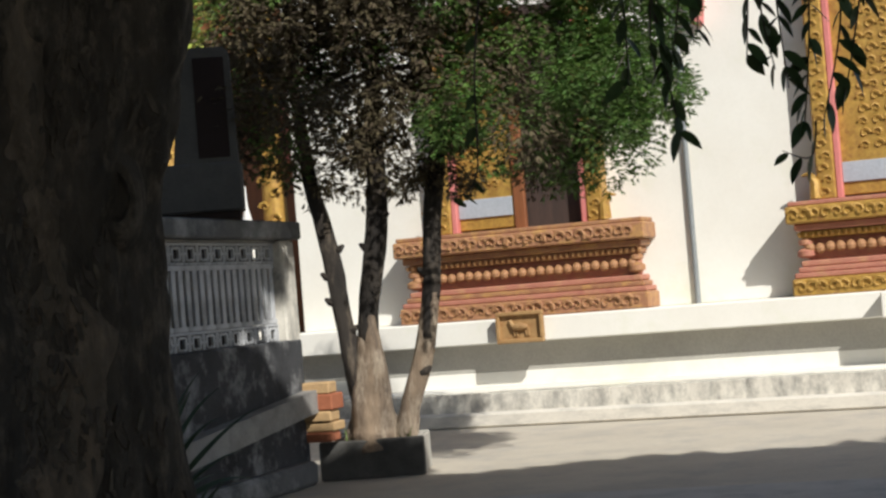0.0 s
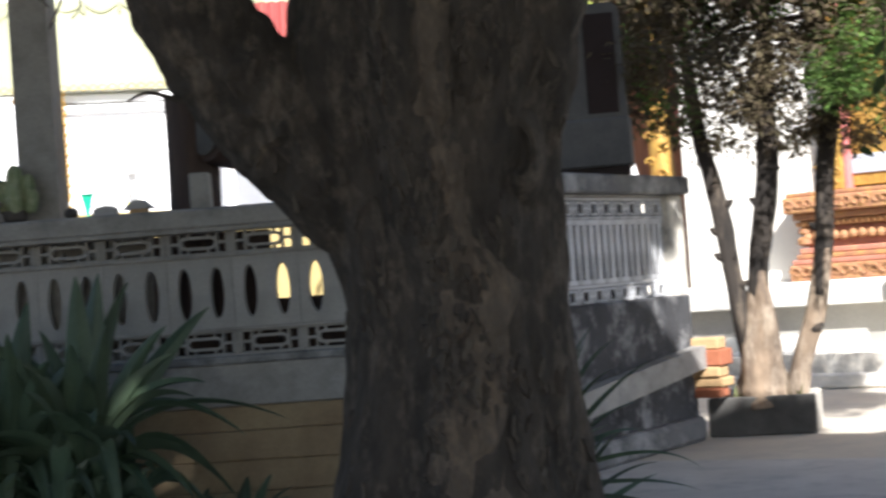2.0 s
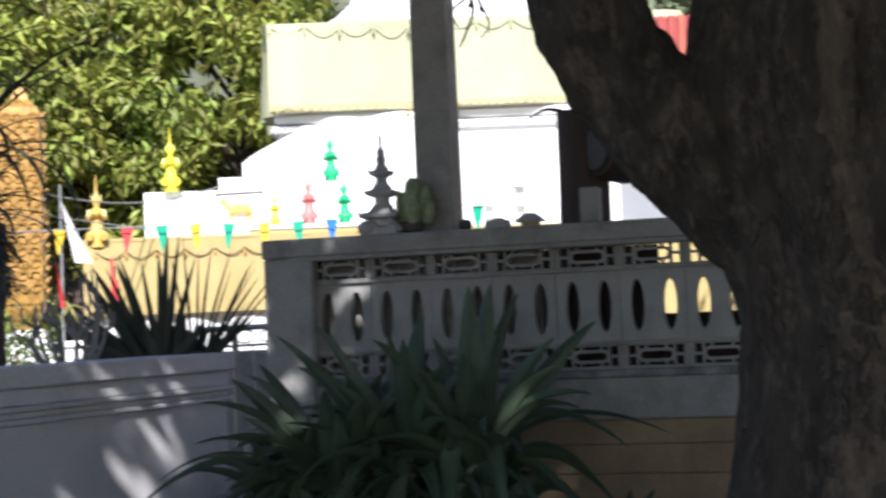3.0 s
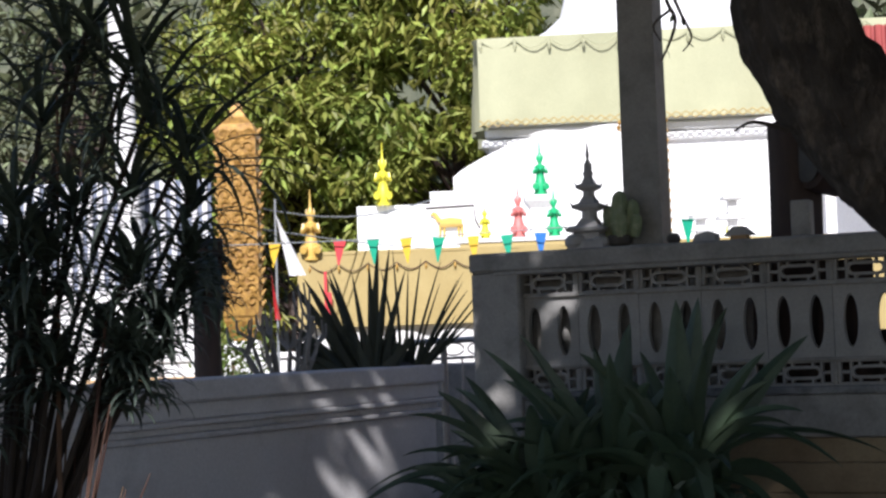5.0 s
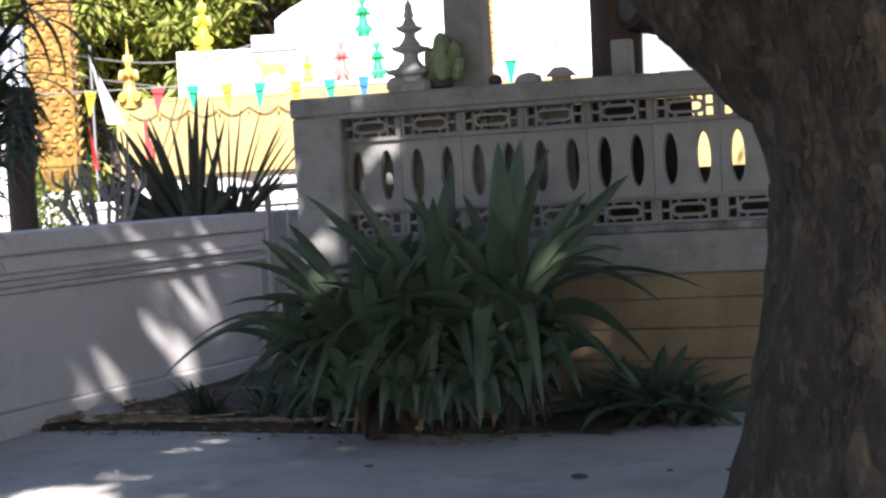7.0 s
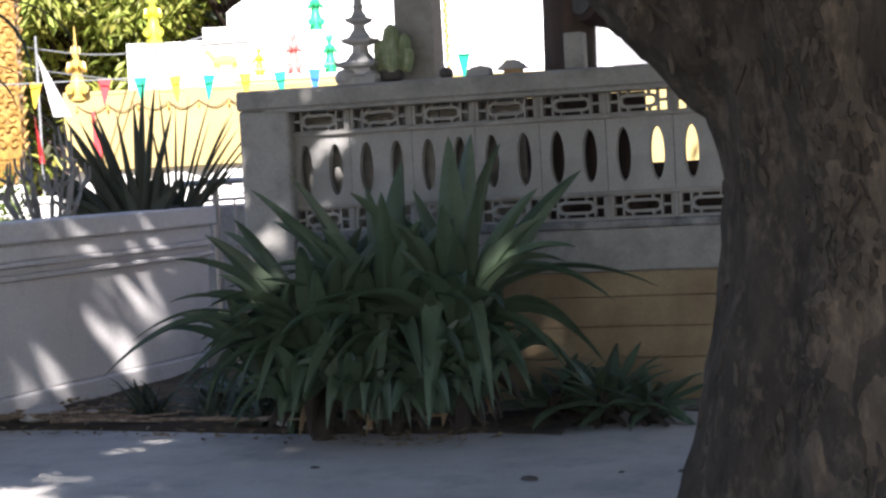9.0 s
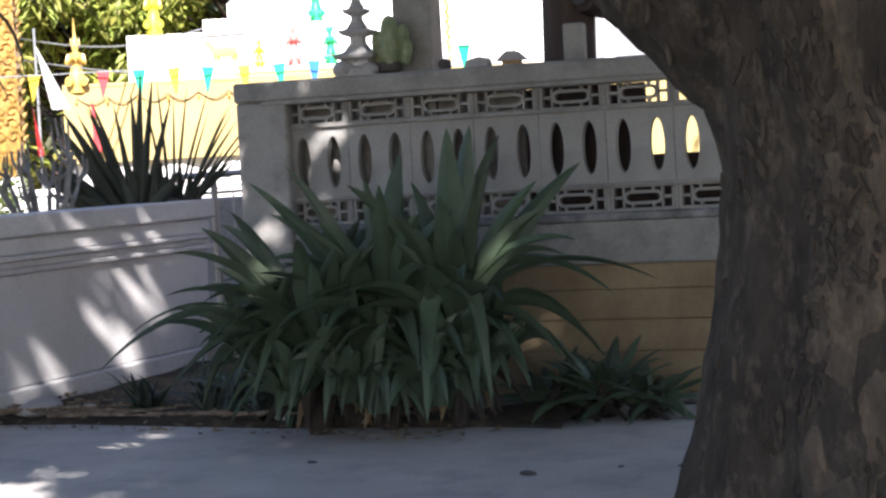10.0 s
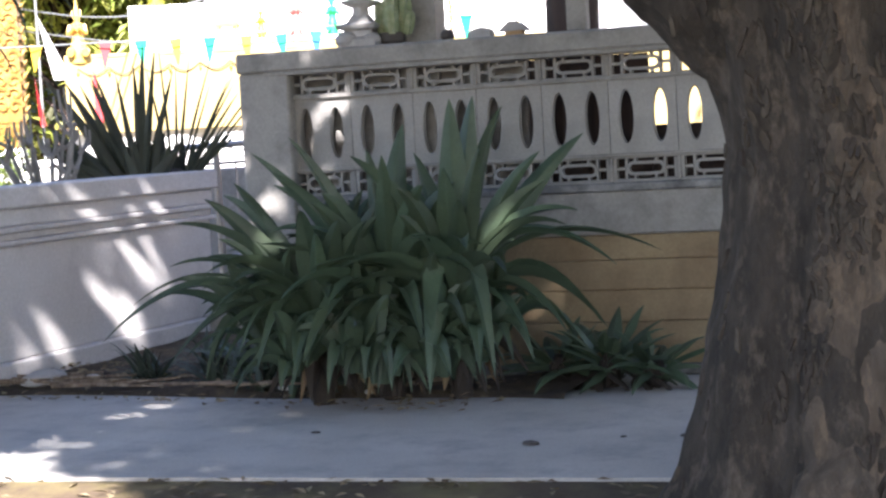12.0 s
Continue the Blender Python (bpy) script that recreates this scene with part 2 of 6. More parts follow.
# ---- mesh tools ----
class Mesh:
    """Collects vertices and faces."""

    def __init__(self):
        self.v, self.f = [], []

    def add(self, vs, fs, m=None):
        k = len(self.v)
        self.v += [tuple(m @ Vector(p)) for p in vs] if m else [tuple(p) for p in vs]
        self.f += [[i + k for i in q] for q in fs]
        return self

    def box(self, c, s, m=None, b=0.008):
        """A box with chamfered edges: centre, size."""
        h = [d / 2 for d in s]
        b = min(b, *[d * 0.4 for d in h])
        vs, ix = [], {}
        for sx in (-1, 1):
            for sy in (-1, 1):
                for sz in (-1, 1):
                    for ax in range(3):
                        p = [sx * (h[0] - b), sy * (h[1] - b), sz * (h[2] - b)]
                        p[ax] = (sx, sy, sz)[ax] * h[ax]
                        ix[sx, sy, sz, ax] = len(vs)
                        vs.append([p[i] + c[i] for i in range(3)])
        fs = []
        for ax in range(3):
            u, w = (ax + 1) % 3, (ax + 2) % 3
            for s0 in (-1, 1):
                q = []
                for a, d in ((-1, -1), (1, -1), (1, 1), (-1, 1)):
                    k = [0, 0, 0]
                    k[ax], k[u], k[w] = s0, a, d
                    q.append(ix[(*k, ax)])
                fs.append(q if s0 > 0 else q[::-1])
            for a in (-1, 1):
                for d in (-1, 1):
                    k0, k1 = [0, 0, 0], [0, 0, 0]
                    k0[ax], k0[u], k0[w] = -1, a, d
                    k1[ax], k1[u], k1[w] = 1, a, d
                    q = [ix[(*k0, u)], ix[(*k1, u)], ix[(*k1, w)], ix[(*k0, w)]]
                    fs.append(q if a * d > 0 else q[::-1])
        for sx in (-1, 1):
            for sy in (-1, 1):
                for sz in (-1, 1):
                    q = [ix[sx, sy, sz, 0], ix[sx, sy, sz, 1], ix[sx, sy, sz, 2]]
                    fs.append(q if sx * sy * sz > 0 else q[::-1])
        return self.add(vs, fs, m)

    def tube(self, pts, radii, seg=10, wob=None, m=None, cap=True):
        """A tube along points with a radius for each; wob(angle, t) scales it."""
        pts = [Vector(p) for p in pts]
        vs, fs = [], []
        side = Vector((1, 0, 0))
        for i, p in enumerate(pts):
            d = (pts[min(i + 1, len(pts) - 1)] - pts[max(i - 1, 0)]).normalized()
            if abs(d.dot(side)) > 0.95:
                side = Vector((0, 1, 0))
            side = (side - d * side.dot(d)).normalized()
            up = d.cross(side)
            for k in range(seg):
                a = 2 * math.pi * k / seg
                r = radii[i] * (wob(a, i / max(1, len(pts) - 1)) if wob else 1)
                vs.append(p + (side * math.cos(a) + up * math.sin(a)) * r)
        for i in range(len(pts) - 1):
            for k in range(seg):
                j = (k + 1) % seg
                fs.append([i * seg + k, i * seg + j, (i + 1) * seg + j, (i + 1) * seg + k])
        if cap:
            fs += [list(range(seg))[::-1], [(len(pts) - 1) * seg + k for k in range(seg)]]
        return self.add(vs, fs, m)

    def lathe(self, prof, seg=20, m=None, square=False):
        """Turns a profile of (radius, height); square gives four sides."""
        n = 4 if square else seg
        o = math.pi / 4 if square else 0
        q = math.sqrt(2) if square else 1
        vs = [(r * q * math.cos(o + 2 * math.pi * k / n), r * q * math.sin(o + 2 * math.pi * k / n), z) for r, z in prof for k in range(n)]
        fs = [[i * n + k, i * n + (k + 1) % n, (i + 1) * n + (k + 1) % n, (i + 1) * n + k] for i in range(len(prof) - 1) for k in range(n)]
        fs += [list(range(n))[::-1], [(len(prof) - 1) * n + k for k in range(n)]]
        return self.add(vs, fs, m)

    def prism(self, outline, y0, y1, m=None):
        """An outline in x and z, drawn out from y0 to y1."""
        n = len(outline)
        vs = [(x, y0, z) for x, z in outline] + [(x, y1, z) for x, z in outline]
        fs = [list(range(n)), [2 * n - 1 - k for k in range(n)]] + [[k, k + n, (k + 1) % n + n, (k + 1) % n] for k in range(n)]
        return self.add(vs, fs, m)

    def slab(self, outline, z0, z1):
        n = len(outline)
        vs = [(x, y, z0) for x, y in outline] + [(x, y, z1) for x, y in outline]
        return self.add(vs, [[n - 1 - k for k in range(n)], [n + k for k in range(n)]] + [[k, (k + 1) % n, (k + 1) % n + n, k + n] for k in range(n)])

    def blade(self, base, yaw, rise, length, width, droop, seg=7, fold=0.25, thick=0.0, sway=0.0, peak=0.35):
        """A long leaf that rises at an angle and bends down by droop degrees."""
        p, vs = Vector(base), []
        for i in range(seg + 1):
            t = i / seg
            a = radians(rise - droop * t * t)
            yw = radians(yaw + sway * t)
            d = Vector((math.cos(yw) * math.cos(a), math.sin(yw) * math.cos(a), math.sin(a)))
            s = Vector((-math.sin(yw), math.cos(yw), 0))
            up = d.cross(s) * -1
            w = width / 2 * min(1, 0.5 + 0.5 * t / peak) * (1 - max(0, t - peak) / (1 - peak)) ** 0.85 + 0.002
            vs += [p + s * w + up * w * fold, p - up * (thick * (1 - t)), p - s * w + up * w * fold]
            p = p + d * (length / seg)
        fs = []
        for i in range(seg):
            k = 3 * i
            fs += [[k, k + 1, k + 4, k + 3], [k + 1, k + 2, k + 5, k + 4]]
        return self.add(vs, fs)

    def leaf(self, p, yaw, pitch, roll, l, w):
        m = Matrix.Translation(p) @ Euler((roll, pitch, yaw)).to_matrix().to_4x4()
        return self.add([(0, 0, 0), (l * 0.45, w / 2, w * 0.14), (l, 0, -w * 0.1), (l * 0.45, -w / 2, w * 0.14)], [[0, 1, 2, 3]], m)

    def data(self, name, material, smooth=False):
        me = bpy.data.meshes.new(name)
        me.from_pydata(self.v, [], self.f)
        me.materials.append(material)
        if smooth:
            me.polygons.foreach_set("use_smooth", [True] * len(me.polygons))
            me.set_sharp_from_angle(angle=radians(38))
        me.update()
        return me


def solid(name, mesh, material, m=None, label="", category="", group="", kind="", smooth=False):
    """A thing that is one mesh."""
    ob = new(name, mesh.data(name, material, smooth))
    if m:
        ob.matrix_basis = m
    return tagged(ob, label, category, group, kind)


def thing(name, m, label, category, group="", kind=""):
    """An empty at a thing's base."""
    ob = new(name)
    ob.empty_display_size = 0.1
    ob.matrix_basis = m
    return tagged(ob, label, category, group, kind)


def part(name, mesh, material, parent, label="", m=None, smooth=False):
    """One mesh under a thing or a part; mesh may be mesh data that is shared."""
    ob = new(name, mesh if isinstance(mesh, bpy.types.Mesh) else mesh.data(name, material, smooth))
    ob.parent = parent
    if m:
        ob.matrix_basis = m
    return tagged(ob, label)


R = random.Random(7)


# ---- ground and paving ----
def grid_sheet(x0, x1, y0, y1, n, z, rough):
    g = Mesh()
    vs = [(x0 + (x1 - x0) * i / n, y0 + (y1 - y0) * j / n, z + rough * noise.noise(Vector((i * 0.7, j * 0.7, 0)))) for j in range(n + 1) for i in range(n + 1)]
    return g.add(vs, [[j * (n + 1) + i, j * (n + 1) + i + 1, (j + 1) * (n + 1) + i + 1, (j + 1) * (n + 1) + i] for j in range(n) for i in range(n)])


solid("ground", grid_sheet(-300, 300, -300, 300, 40, -0.09, 0.0), SOIL, label="bare brown earth with dry leaves", category="ground", kind="structure")
# near slab of the walkway and the yard in front of the temple, with an open joint between
pave = Mesh().slab([(-11, 4.98), (-5.42, 6.13), (-2.39, 6.75), (6, 8.47), (16, 8.2), (16, 7.98), (2.93, 11.47), (-2.0, 12.76), (-3.0, 9.4), (-3.6, 9.4), (-4.1, 8.5), (-5.3, 8.3), (-6.93, 8.25), (-11, 7.3)], -0.07, 0.0)
solid("pavement_near", pave, CONCRETE, label="shaded grey concrete walkway slab", category="pavement", kind="structure")
yard = Mesh().slab([(-2.0, 12.81), (2.93, 11.52), (16, 8.03), (24, 10.0), (24, 16), (-8, 24), (-8, 21), (-1.3, 15.5)], -0.07, -0.006)
solid("pavement_yard", yard, PALE_CONCRETE, label="sunlit pale concrete temple yard", category="pavement", kind="structure")

bed = Mesh()
bed_n = 40
bv = []
for j in range(bed_n + 1):
    for i in range(bed_n + 1):
        x = -11 + 7.4 * i / bed_n
        y0 = 7.35 + (8.22 - 7.35) * min(1, max(0, (x + 11) / 4.1)) + (0.28 * min(1, max(0, (x + 6.9) / 2.6)))
        y = y0 + (11.5 - y0) * (j / bed_n) ** 1.6
        edge = min(1, j / 3)
        bv.append((x, y, -0.02 + edge * (0.05 + 0.05 * noise.noise(Vector((x * 2.2, y * 2.2, 0))))))
bed.add(bv, [[j * (bed_n + 1) + i, j * (bed_n + 1) + i + 1, (j + 1) * (bed_n + 1) + i + 1, (j + 1) * (bed_n + 1) + i] for j in range(bed_n) for i in range(bed_n)])
solid("planting_bed", bed, DARK_SOIL, label="brown soil bed under the spiky plant", category="planting bed", kind="structure", smooth=True)

verge, vv, vn = Mesh(), [], 60
for j in range(7):
    for i in range(vn + 1):
        x, d = -11 + 17 * i / vn, (0.004, 0.08, 0.2, 0.4, 0.7, 1.0, 1.3)[j]
        vv.append((x + 0.2 * d, 6.13 + 0.205 * (x + 5.42) - d, -0.016 - 0.06 * d + (j > 0) * 0.012 * noise.noise(Vector((x * 4, d * 7, 2)))))
verge.add(vv, [[j * (vn + 1) + i, (j + 1) * (vn + 1) + i, (j + 1) * (vn + 1) + i + 1, j * (vn + 1) + i + 1] for j in range(6) for i in range(vn)])
solid("soil_verge", verge, SOIL, label="brown soil verge strewn with dry leaves", category="verge", kind="structure", smooth=True)
litter = Mesh()
for k in range(900):
    if k < 500:
        x, y, z = R.uniform(-8, -3.9), R.uniform(8.0, 9.2), 0.05
        if y < 8.25 + 0.1 * (x + 6):
            z = 0.008
    else:
        x, d = R.uniform(-6, 1), 0.01 + 0.9 * R.random() ** 1.5
        y, z = 6.13 + 0.205 * (x + 5.42) - d, -0.014 - 0.06 * d
    litter.leaf((x, y, z + 0.01), R.uniform(0, 6.3), R.uniform(-0.3, 0.2), R.uniform(-0.4, 0.4), R.uniform(0.04, 0.1), R.uniform(0.02, 0.045))
solid("leaf_litter", litter, LITTER, label="scattered dry brown fallen leaves", category="leaf litter", kind="stuff")
for x, y, s in ((-3.27, 7.3, 0.05), (-4.5, 7.38, 0.028), (-2.62, 7.62, 0.03), (-2.9, 7.55, 0.02)):
    st = Mesh().lathe([(0.3, 0), (1, 0.1), (0.85, 0.45), (0.3, 0.62)], 9, Matrix.Diagonal((s, s * 0.7, s * 0.6, 1)))
    solid("fallen_leaf", st, POT, pose(x, y, 0.001, 0, 0, R.uniform(0, 180)), "small dark curled leaf lying on the walkway", "leaf", "leaves on the walkway")

for k in range(30):
    x, y = R.uniform(-7.6, -4.3), 0
    y = 8.36 + 0.08 * (x + 6) + R.uniform(0, 0.5) ** 1.3
    ln = R.uniform(0.25, 0.9)
    st = Mesh().tube([(-ln / 2, 0, 0.0), (0, R.uniform(-0.04, 0.04), R.uniform(0, 0.02)), (ln / 2, 0, R.uniform(0, 0.03))], [0.012, 0.011, 0.007], 6)
    solid("fallen_stick", st, PALE_BARK, pose(x, y, 0.055, 0, 0, R.uniform(-12, 22)), "thin dry stick lying on the soil bed", "stick", "sticks on the bed")
for x, y, q in ((-7.15, 8.45, 0.17), (-6.9, 8.62, 0.07), (-5.35, 8.45, 0.05), (-4.75, 8.4, 0.04)):
    st = Mesh().lathe([(0.5, -0.2), (1, 0.1), (0.9, 0.5), (0.4, 0.75)], 9, Matrix.Diagonal((q, q * 0.7, q * 0.7, 1)))
    solid("stone", st, STONE, pose(x, y, 0.03, 0, 0, R.uniform(0, 180)), "small rough grey stone at the bed edge", "stone", "stones at the bed", smooth=True)

# ---- balustrade wall of the raised terrace ----
FB = pose(-3.4, 9.48, 0, 0, 0, 10)


def holed_panel(w, h, d, holes, n=24):
    """A panel with oval holes side by side, each in a cell of equal width."""
    g, cw = Mesh(), w / len(holes)
    for c, (rx, rz) in enumerate(holes):
        cx = -w / 2 + cw * (c + 0.5)
        ring, rim = [], []
        for k in range(n):
            a = 2 * math.pi * (k + 0.5) / n
            ca, sa = math.cos(a), math.sin(a)
            q = min((cw / 2) / max(1e-6, abs(ca)), (h / 2) / max(1e-6, abs(sa)))
            ring.append((cx + rx * ca, rz * sa))
            x, z = q * ca, q * sa
            rim.append((cx + x, z))
        # square the rim at the corners
        for sx in (-1, 1):
            for sz in (-1, 1):
                k = min(range(n), key=lambda i: (rim[i][0] - cx - sx * cw / 2) ** 2 + (rim[i][1] - sz * h / 2) ** 2)
                rim[k] = (cx + sx * cw / 2, sz * h / 2)
        lip = [(cx + (x - cx) * 1.12, z * 1.05) for x, z in ring]
        vs = [(x, 0, z) for x, z in rim] + [(x, 0, z) for x, z in lip] + [(x, 0.012, z) for x, z in ring] + [(x, d, z) for x, z in ring] + [(x, d, z) for x, z in rim]
        fs = [[b * n + k, b * n + (k + 1) % n, (b + 1) * n + (k + 1) % n, (b + 1) * n + k] for b in range(5 - 1) for k in range(n)]
        fs += [[4 * n + k, 4 * n + (k + 1) % n, (k + 1) % n, k] for k in range(n)]
        g.add(vs, fs)
    return g


def stadium(a, r, n=8):
    return [(a + r * math.cos(t), r * math.sin(t)) for t in [math.pi * (k / n - 0.5) for k in range(n + 1)]] + [(-a + r * math.cos(t), r * math.sin(t)) for t in [math.pi * (k / n + 0.5) for k in range(n + 1)]]


def ring_bar(g, outer, inner, y0, y1):
    n = len(outer)
    vs = [(x, y0, z) for x, z in outer] + [(x, y0, z) for x, z in inner] + [(x, y1, z) for x, z in inner] + [(x, y1, z) for x, z in outer]
    return g.add(vs, [[b * n + k, b * n + (k + 1) % n, ((b + 1) % 4) * n + (k + 1) % n, ((b + 1) % 4) * n + k] for b in range(4) for k in range(n)])


def grille(w=0.385, h=0.165, d=0.07):
    """A pierced block: a frame with a long ring held by short bars."""
    g, t = Mesh(), 0.022
    g.box((0, d / 2, h / 2 - t / 2), (w, d, t), b=0.004).box((0, d / 2, -h / 2 + t / 2), (w, d, t), b=0.004)
    for s in (-1, 1):
        g.box((s * (w / 2 - t / 2), d / 2, 0), (t, d, h - 2 * t), b=0.004)
        g.box((s * 0.145, d / 2, 0), (0.05, d - 0.01, 0.018), b=0.003)
        for q in (-1, 1):
            g.box((s * 0.062, d / 2, q * 0.052), (0.016, d - 0.01, 0.024), b=0.003)
            g.box((s * 0.115, d / 2, q * 0.035), (0.016, d - 0.012, 0.055), b=0.003)
    ring_bar(g, stadium(0.075, 0.042), stadium(0.075, 0.024), 0.004, d - 0.004)
    return g


terrace = thing("terrace_balustrade_wall", FB, "grey painted balustrade wall of pierced blocks on an ochre base", "balustrade", kind="structure")
END = 0.66
part("pier", Mesh().box((-2.383, 0.1, 0.958), (0.334, 0.25, 1.916), b=0.012), GREY_PAINT, terrace)
part("coping", Mesh().box(((END - 2.556) / 2, 0.1, 1.98), (END + 2.556, 0.29, 0.125), b=0.014), GREY_PAINT, terrace, "weathered grey coping slab")
part("drip_edge", Mesh().box(((END - 2.4) / 2, 0.1, 1.907), (END + 2.36, 0.27, 0.024), b=0.004), GREY_PAINT, terrace)
part("base_band", Mesh().box(((END - 2.22) / 2, 0.1, 0.955), (END + 2.22, 0.21, 0.26), b=0.01), GREY_PAINT, terrace)
part("sill_band", Mesh().box(((END - 2.22) / 2, 0.1, 1.107), (END + 2.22, 0.25, 0.05), b=0.012), MOSSY, terrace, "blackened sill band")
for k, (z0, z1) in enumerate(((0.0, 0.303), (0.305, 0.493), (0.495, 0.673), (0.675, 0.822))):
    part("ochre_course", Mesh().box(((END - 2.22) / 2, 0.1 + 0.004 * (k % 2), (z0 + z1) / 2), (END + 2.22, 0.2, z1 - z0), b=0.006), OCHRE, terrace, "dull ochre painted course")
part("plinth", Mesh().box(((END - 2.22) / 2, -0.04, 0.025), (END + 2.22, 0.08, 0.06), b=0.01), MOSSY, terrace)
part("mid_rail", Mesh().box(((END - 2.22) / 2, 0.1, 1.75), (END + 2.22, 0.12, 0.022), b=0.005), GREY_PAINT, terrace)
part("low_rail", Mesh().box(((END - 2.22) / 2, 0.1, 1.292), (END + 2.22, 0.12, 0.022), b=0.005), GREY_PAINT, terrace)
g_data, o_data = grille().data("grille_block", BLOCK), holed_panel(0.402, 0.446, 0.06, [(0.041, 0.155)] * 2).data("oval_block", BLOCK, True)
for k in range(7):
    x = -2.05 + 0.4055 * k
    part("grille_block", g_data, None, terrace, m=pose(x, 0.065, 1.832))
    part("oval_block", o_data, None, terrace, m=pose(x, 0.068, 1.521))
    part("grille_block", g_data, None, terrace, m=pose(x, 0.065, 1.21))
    if k < 6:
        part("block_joint", Mesh().box((x + 0.2028, 0.1, 1.832), (0.021, 0.085, 0.14), b=0.003), GREY_PAINT, terrace)
        part("block_joint", Mesh().box((x + 0.2028, 0.1, 1.21), (0.021, 0.085, 0.15), b=0.003), GREY_PAINT, terrace)

part("backing_board", Mesh().box((-1.545, 0.26, 1.37), (1.57, 0.04, 1.06), b=0.01), GREY_PAINT, terrace, "grey board behind the blocks")
# added dark sheet stands in for the shade seen through the ovals
part("dark_board", Mesh().box((-0.42, 0.4, 1.37), (0.78, 0.04, 1.06), b=0.01), DARK_WOOD, terrace, "dark sheet for the shade behind the blocks")
# added low sheet darkens the lower ends of the last ovals
part("low_board", Mesh().box((0.22, 0.45, 1.15), (0.86, 0.04, 0.62), b=0.01), DARK_WOOD, terrace, "added low dark sheet behind the blocks")
# raised floor inside the terrace
solid("terrace_floor", Mesh().slab([(-5.7, 9.3), (-2.85, 9.8), (-1.45, 14.0), (-5.5, 14.4)], 0.0, 0.84), CONCRETE, label="raised concrete terrace floor behind the balustrade", category="floor", kind="structure")

# ---- side wall of the terrace, running away towards the temple ----
FS = pose(-1.25, 14.1, 0, 0, 0, 71)
side = thing("terrace_side_wall", FS, "blackened side wall with pierced blocks, fluted panels and brick end", "balustrade", kind="structure")
LEN = 4.55
part("end_pier", Mesh().box((-0.13, 0.14, 1.43), (0.26, 0.24, 1.28), b=0.015), KERB_WHITE, side, "stained white end pier")
part("coping", Mesh().box((-LEN / 2, 0.12, 2.15), (LEN + 0.08, 0.32, 0.15), b=0.015), MOSSY, side, "mossy grey coping")
part("base_wall", Mesh().box((-LEN / 2, 0.16, 0.615), (LEN, 0.3, 1.23), b=0.015), STAINED, side, "black-stained rubble base wall")
part("ledge", Mesh().prism([(-LEN, 0.2), (-0.06, 0.6), (-0.06, 0.79), (-LEN, 0.41)], -0.12, 0.012), GREY_PAINT, side, "worn grey stone ledge")
part("lower_base", Mesh().box((-LEN / 2 - 0.05, 0.0, 0.1), (LEN - 0.1, 0.2, 0.2), b=0.03), MOSSY, side)
part("top_rail", Mesh().box((-LEN / 2 - 0.13, 0.13, 2.062), (LEN - 0.26, 0.12, 0.02), b=0.005), GREY_PAINT, side)


def square_block(w=0.22, h=0.17, d=0.028):
    g, t = Mesh(), 0.02
    for s in (-1, 1):
        g.box((0, d / 2, s * (h / 2 - t / 2)), (w, d, t), b=0.004)
        g.box((s * (w / 2 - 0.009), d / 2, 0), (0.018, d, h - 2 * t), b=0.004)
        g.box((s * 0.058, d / 2, 0), (0.026, d, 0.1), b=0.004)
        g.box((0, d / 2, s * 0.045), (0.09, d, 0.018), b=0.004)
        for q in (-1, 1):
            g.box((s * 0.035, d / 2, q * 0.06), (0.014, d, 0.02), b=0.003)
        g.box((s * 0.08, d / 2, 0), (0.045, d, 0.016), b=0.003)
    return g


def fluted(w=0.2265, h=0.5, d=0.03):
    """A block of upright bars with slits between them."""
    g = Mesh()
    for q in (-1, 1):
        g.box((0, d / 2, q * (h / 2 - 0.02)), (w, d, 0.04), b=0.004)
        g.box((q * w / 4, d / 2, 0), (w * 0.3, d - 0.004, h - 0.08), b=0.012)
    return g


SLAT = mat("white_cast_block", (0.66, 0.67, 0.69), (0.54, 0.55, 0.57), 0.75, 5, 60, 0.2, stain=(0.2, 0.2, 0.2), amount=0.25, stain_scale=4, own=0.15)
s_data, f_data = square_block().data("square_block", SLAT), fluted().data("fluted_block", SLAT)
for k in range(19):
    x = -0.375 - 0.2268 * k
    part("square_block", s_data, None, side, m=pose(x, 0.095, 1.965))
    part("fluted_block", f_data, None, side, m=pose(x, 0.1, 1.628))
    part("square_block", s_data, None, side, m=pose(x, 0.095, 1.29))
# near-black sheet added as the shade inside the holes and slits
part("dark_backing", Mesh().box((-LEN / 2 - 0.15, 0.3, 1.64), (LEN - 0.4, 0.03, 0.86), b=0.005), DARK, side, "near-black sheet for the shade behind the blocks")
for z, dx, s, mt in ((0.8, 0.02, (0.18, 0.26, 0.1), BUFF), (0.68, 0.06, (0.26, 0.3, 0.14), BRICK), (0.56, 0.03, (0.2, 0.26, 0.09), BUFF), (0.47, 0.07, (0.24, 0.3, 0.08), BUFF), (0.385, 0.03, (0.18, 0.26, 0.08), BRICK)):
    part("brick", Mesh().box((dx, -0.1, z), s, b=0.012), mt, side)

# ---- left garden wall ----
FL = pose(-7.5, 9.5, 0, 0, 0, 91.7)
lw = thing("garden_wall", FL, "pale grey plastered garden wall with moulded top", "wall", kind="structure")
X0, X1 = -6.5, 1.47


def run(z0, z1, out):
    return Mesh().box(((X0 + X1) / 2, 0.15 - out / 2, (z0 + z1) / 2), (X1 - X0 + out * 2, 0.3 + out, z1 - z0), b=0.012)


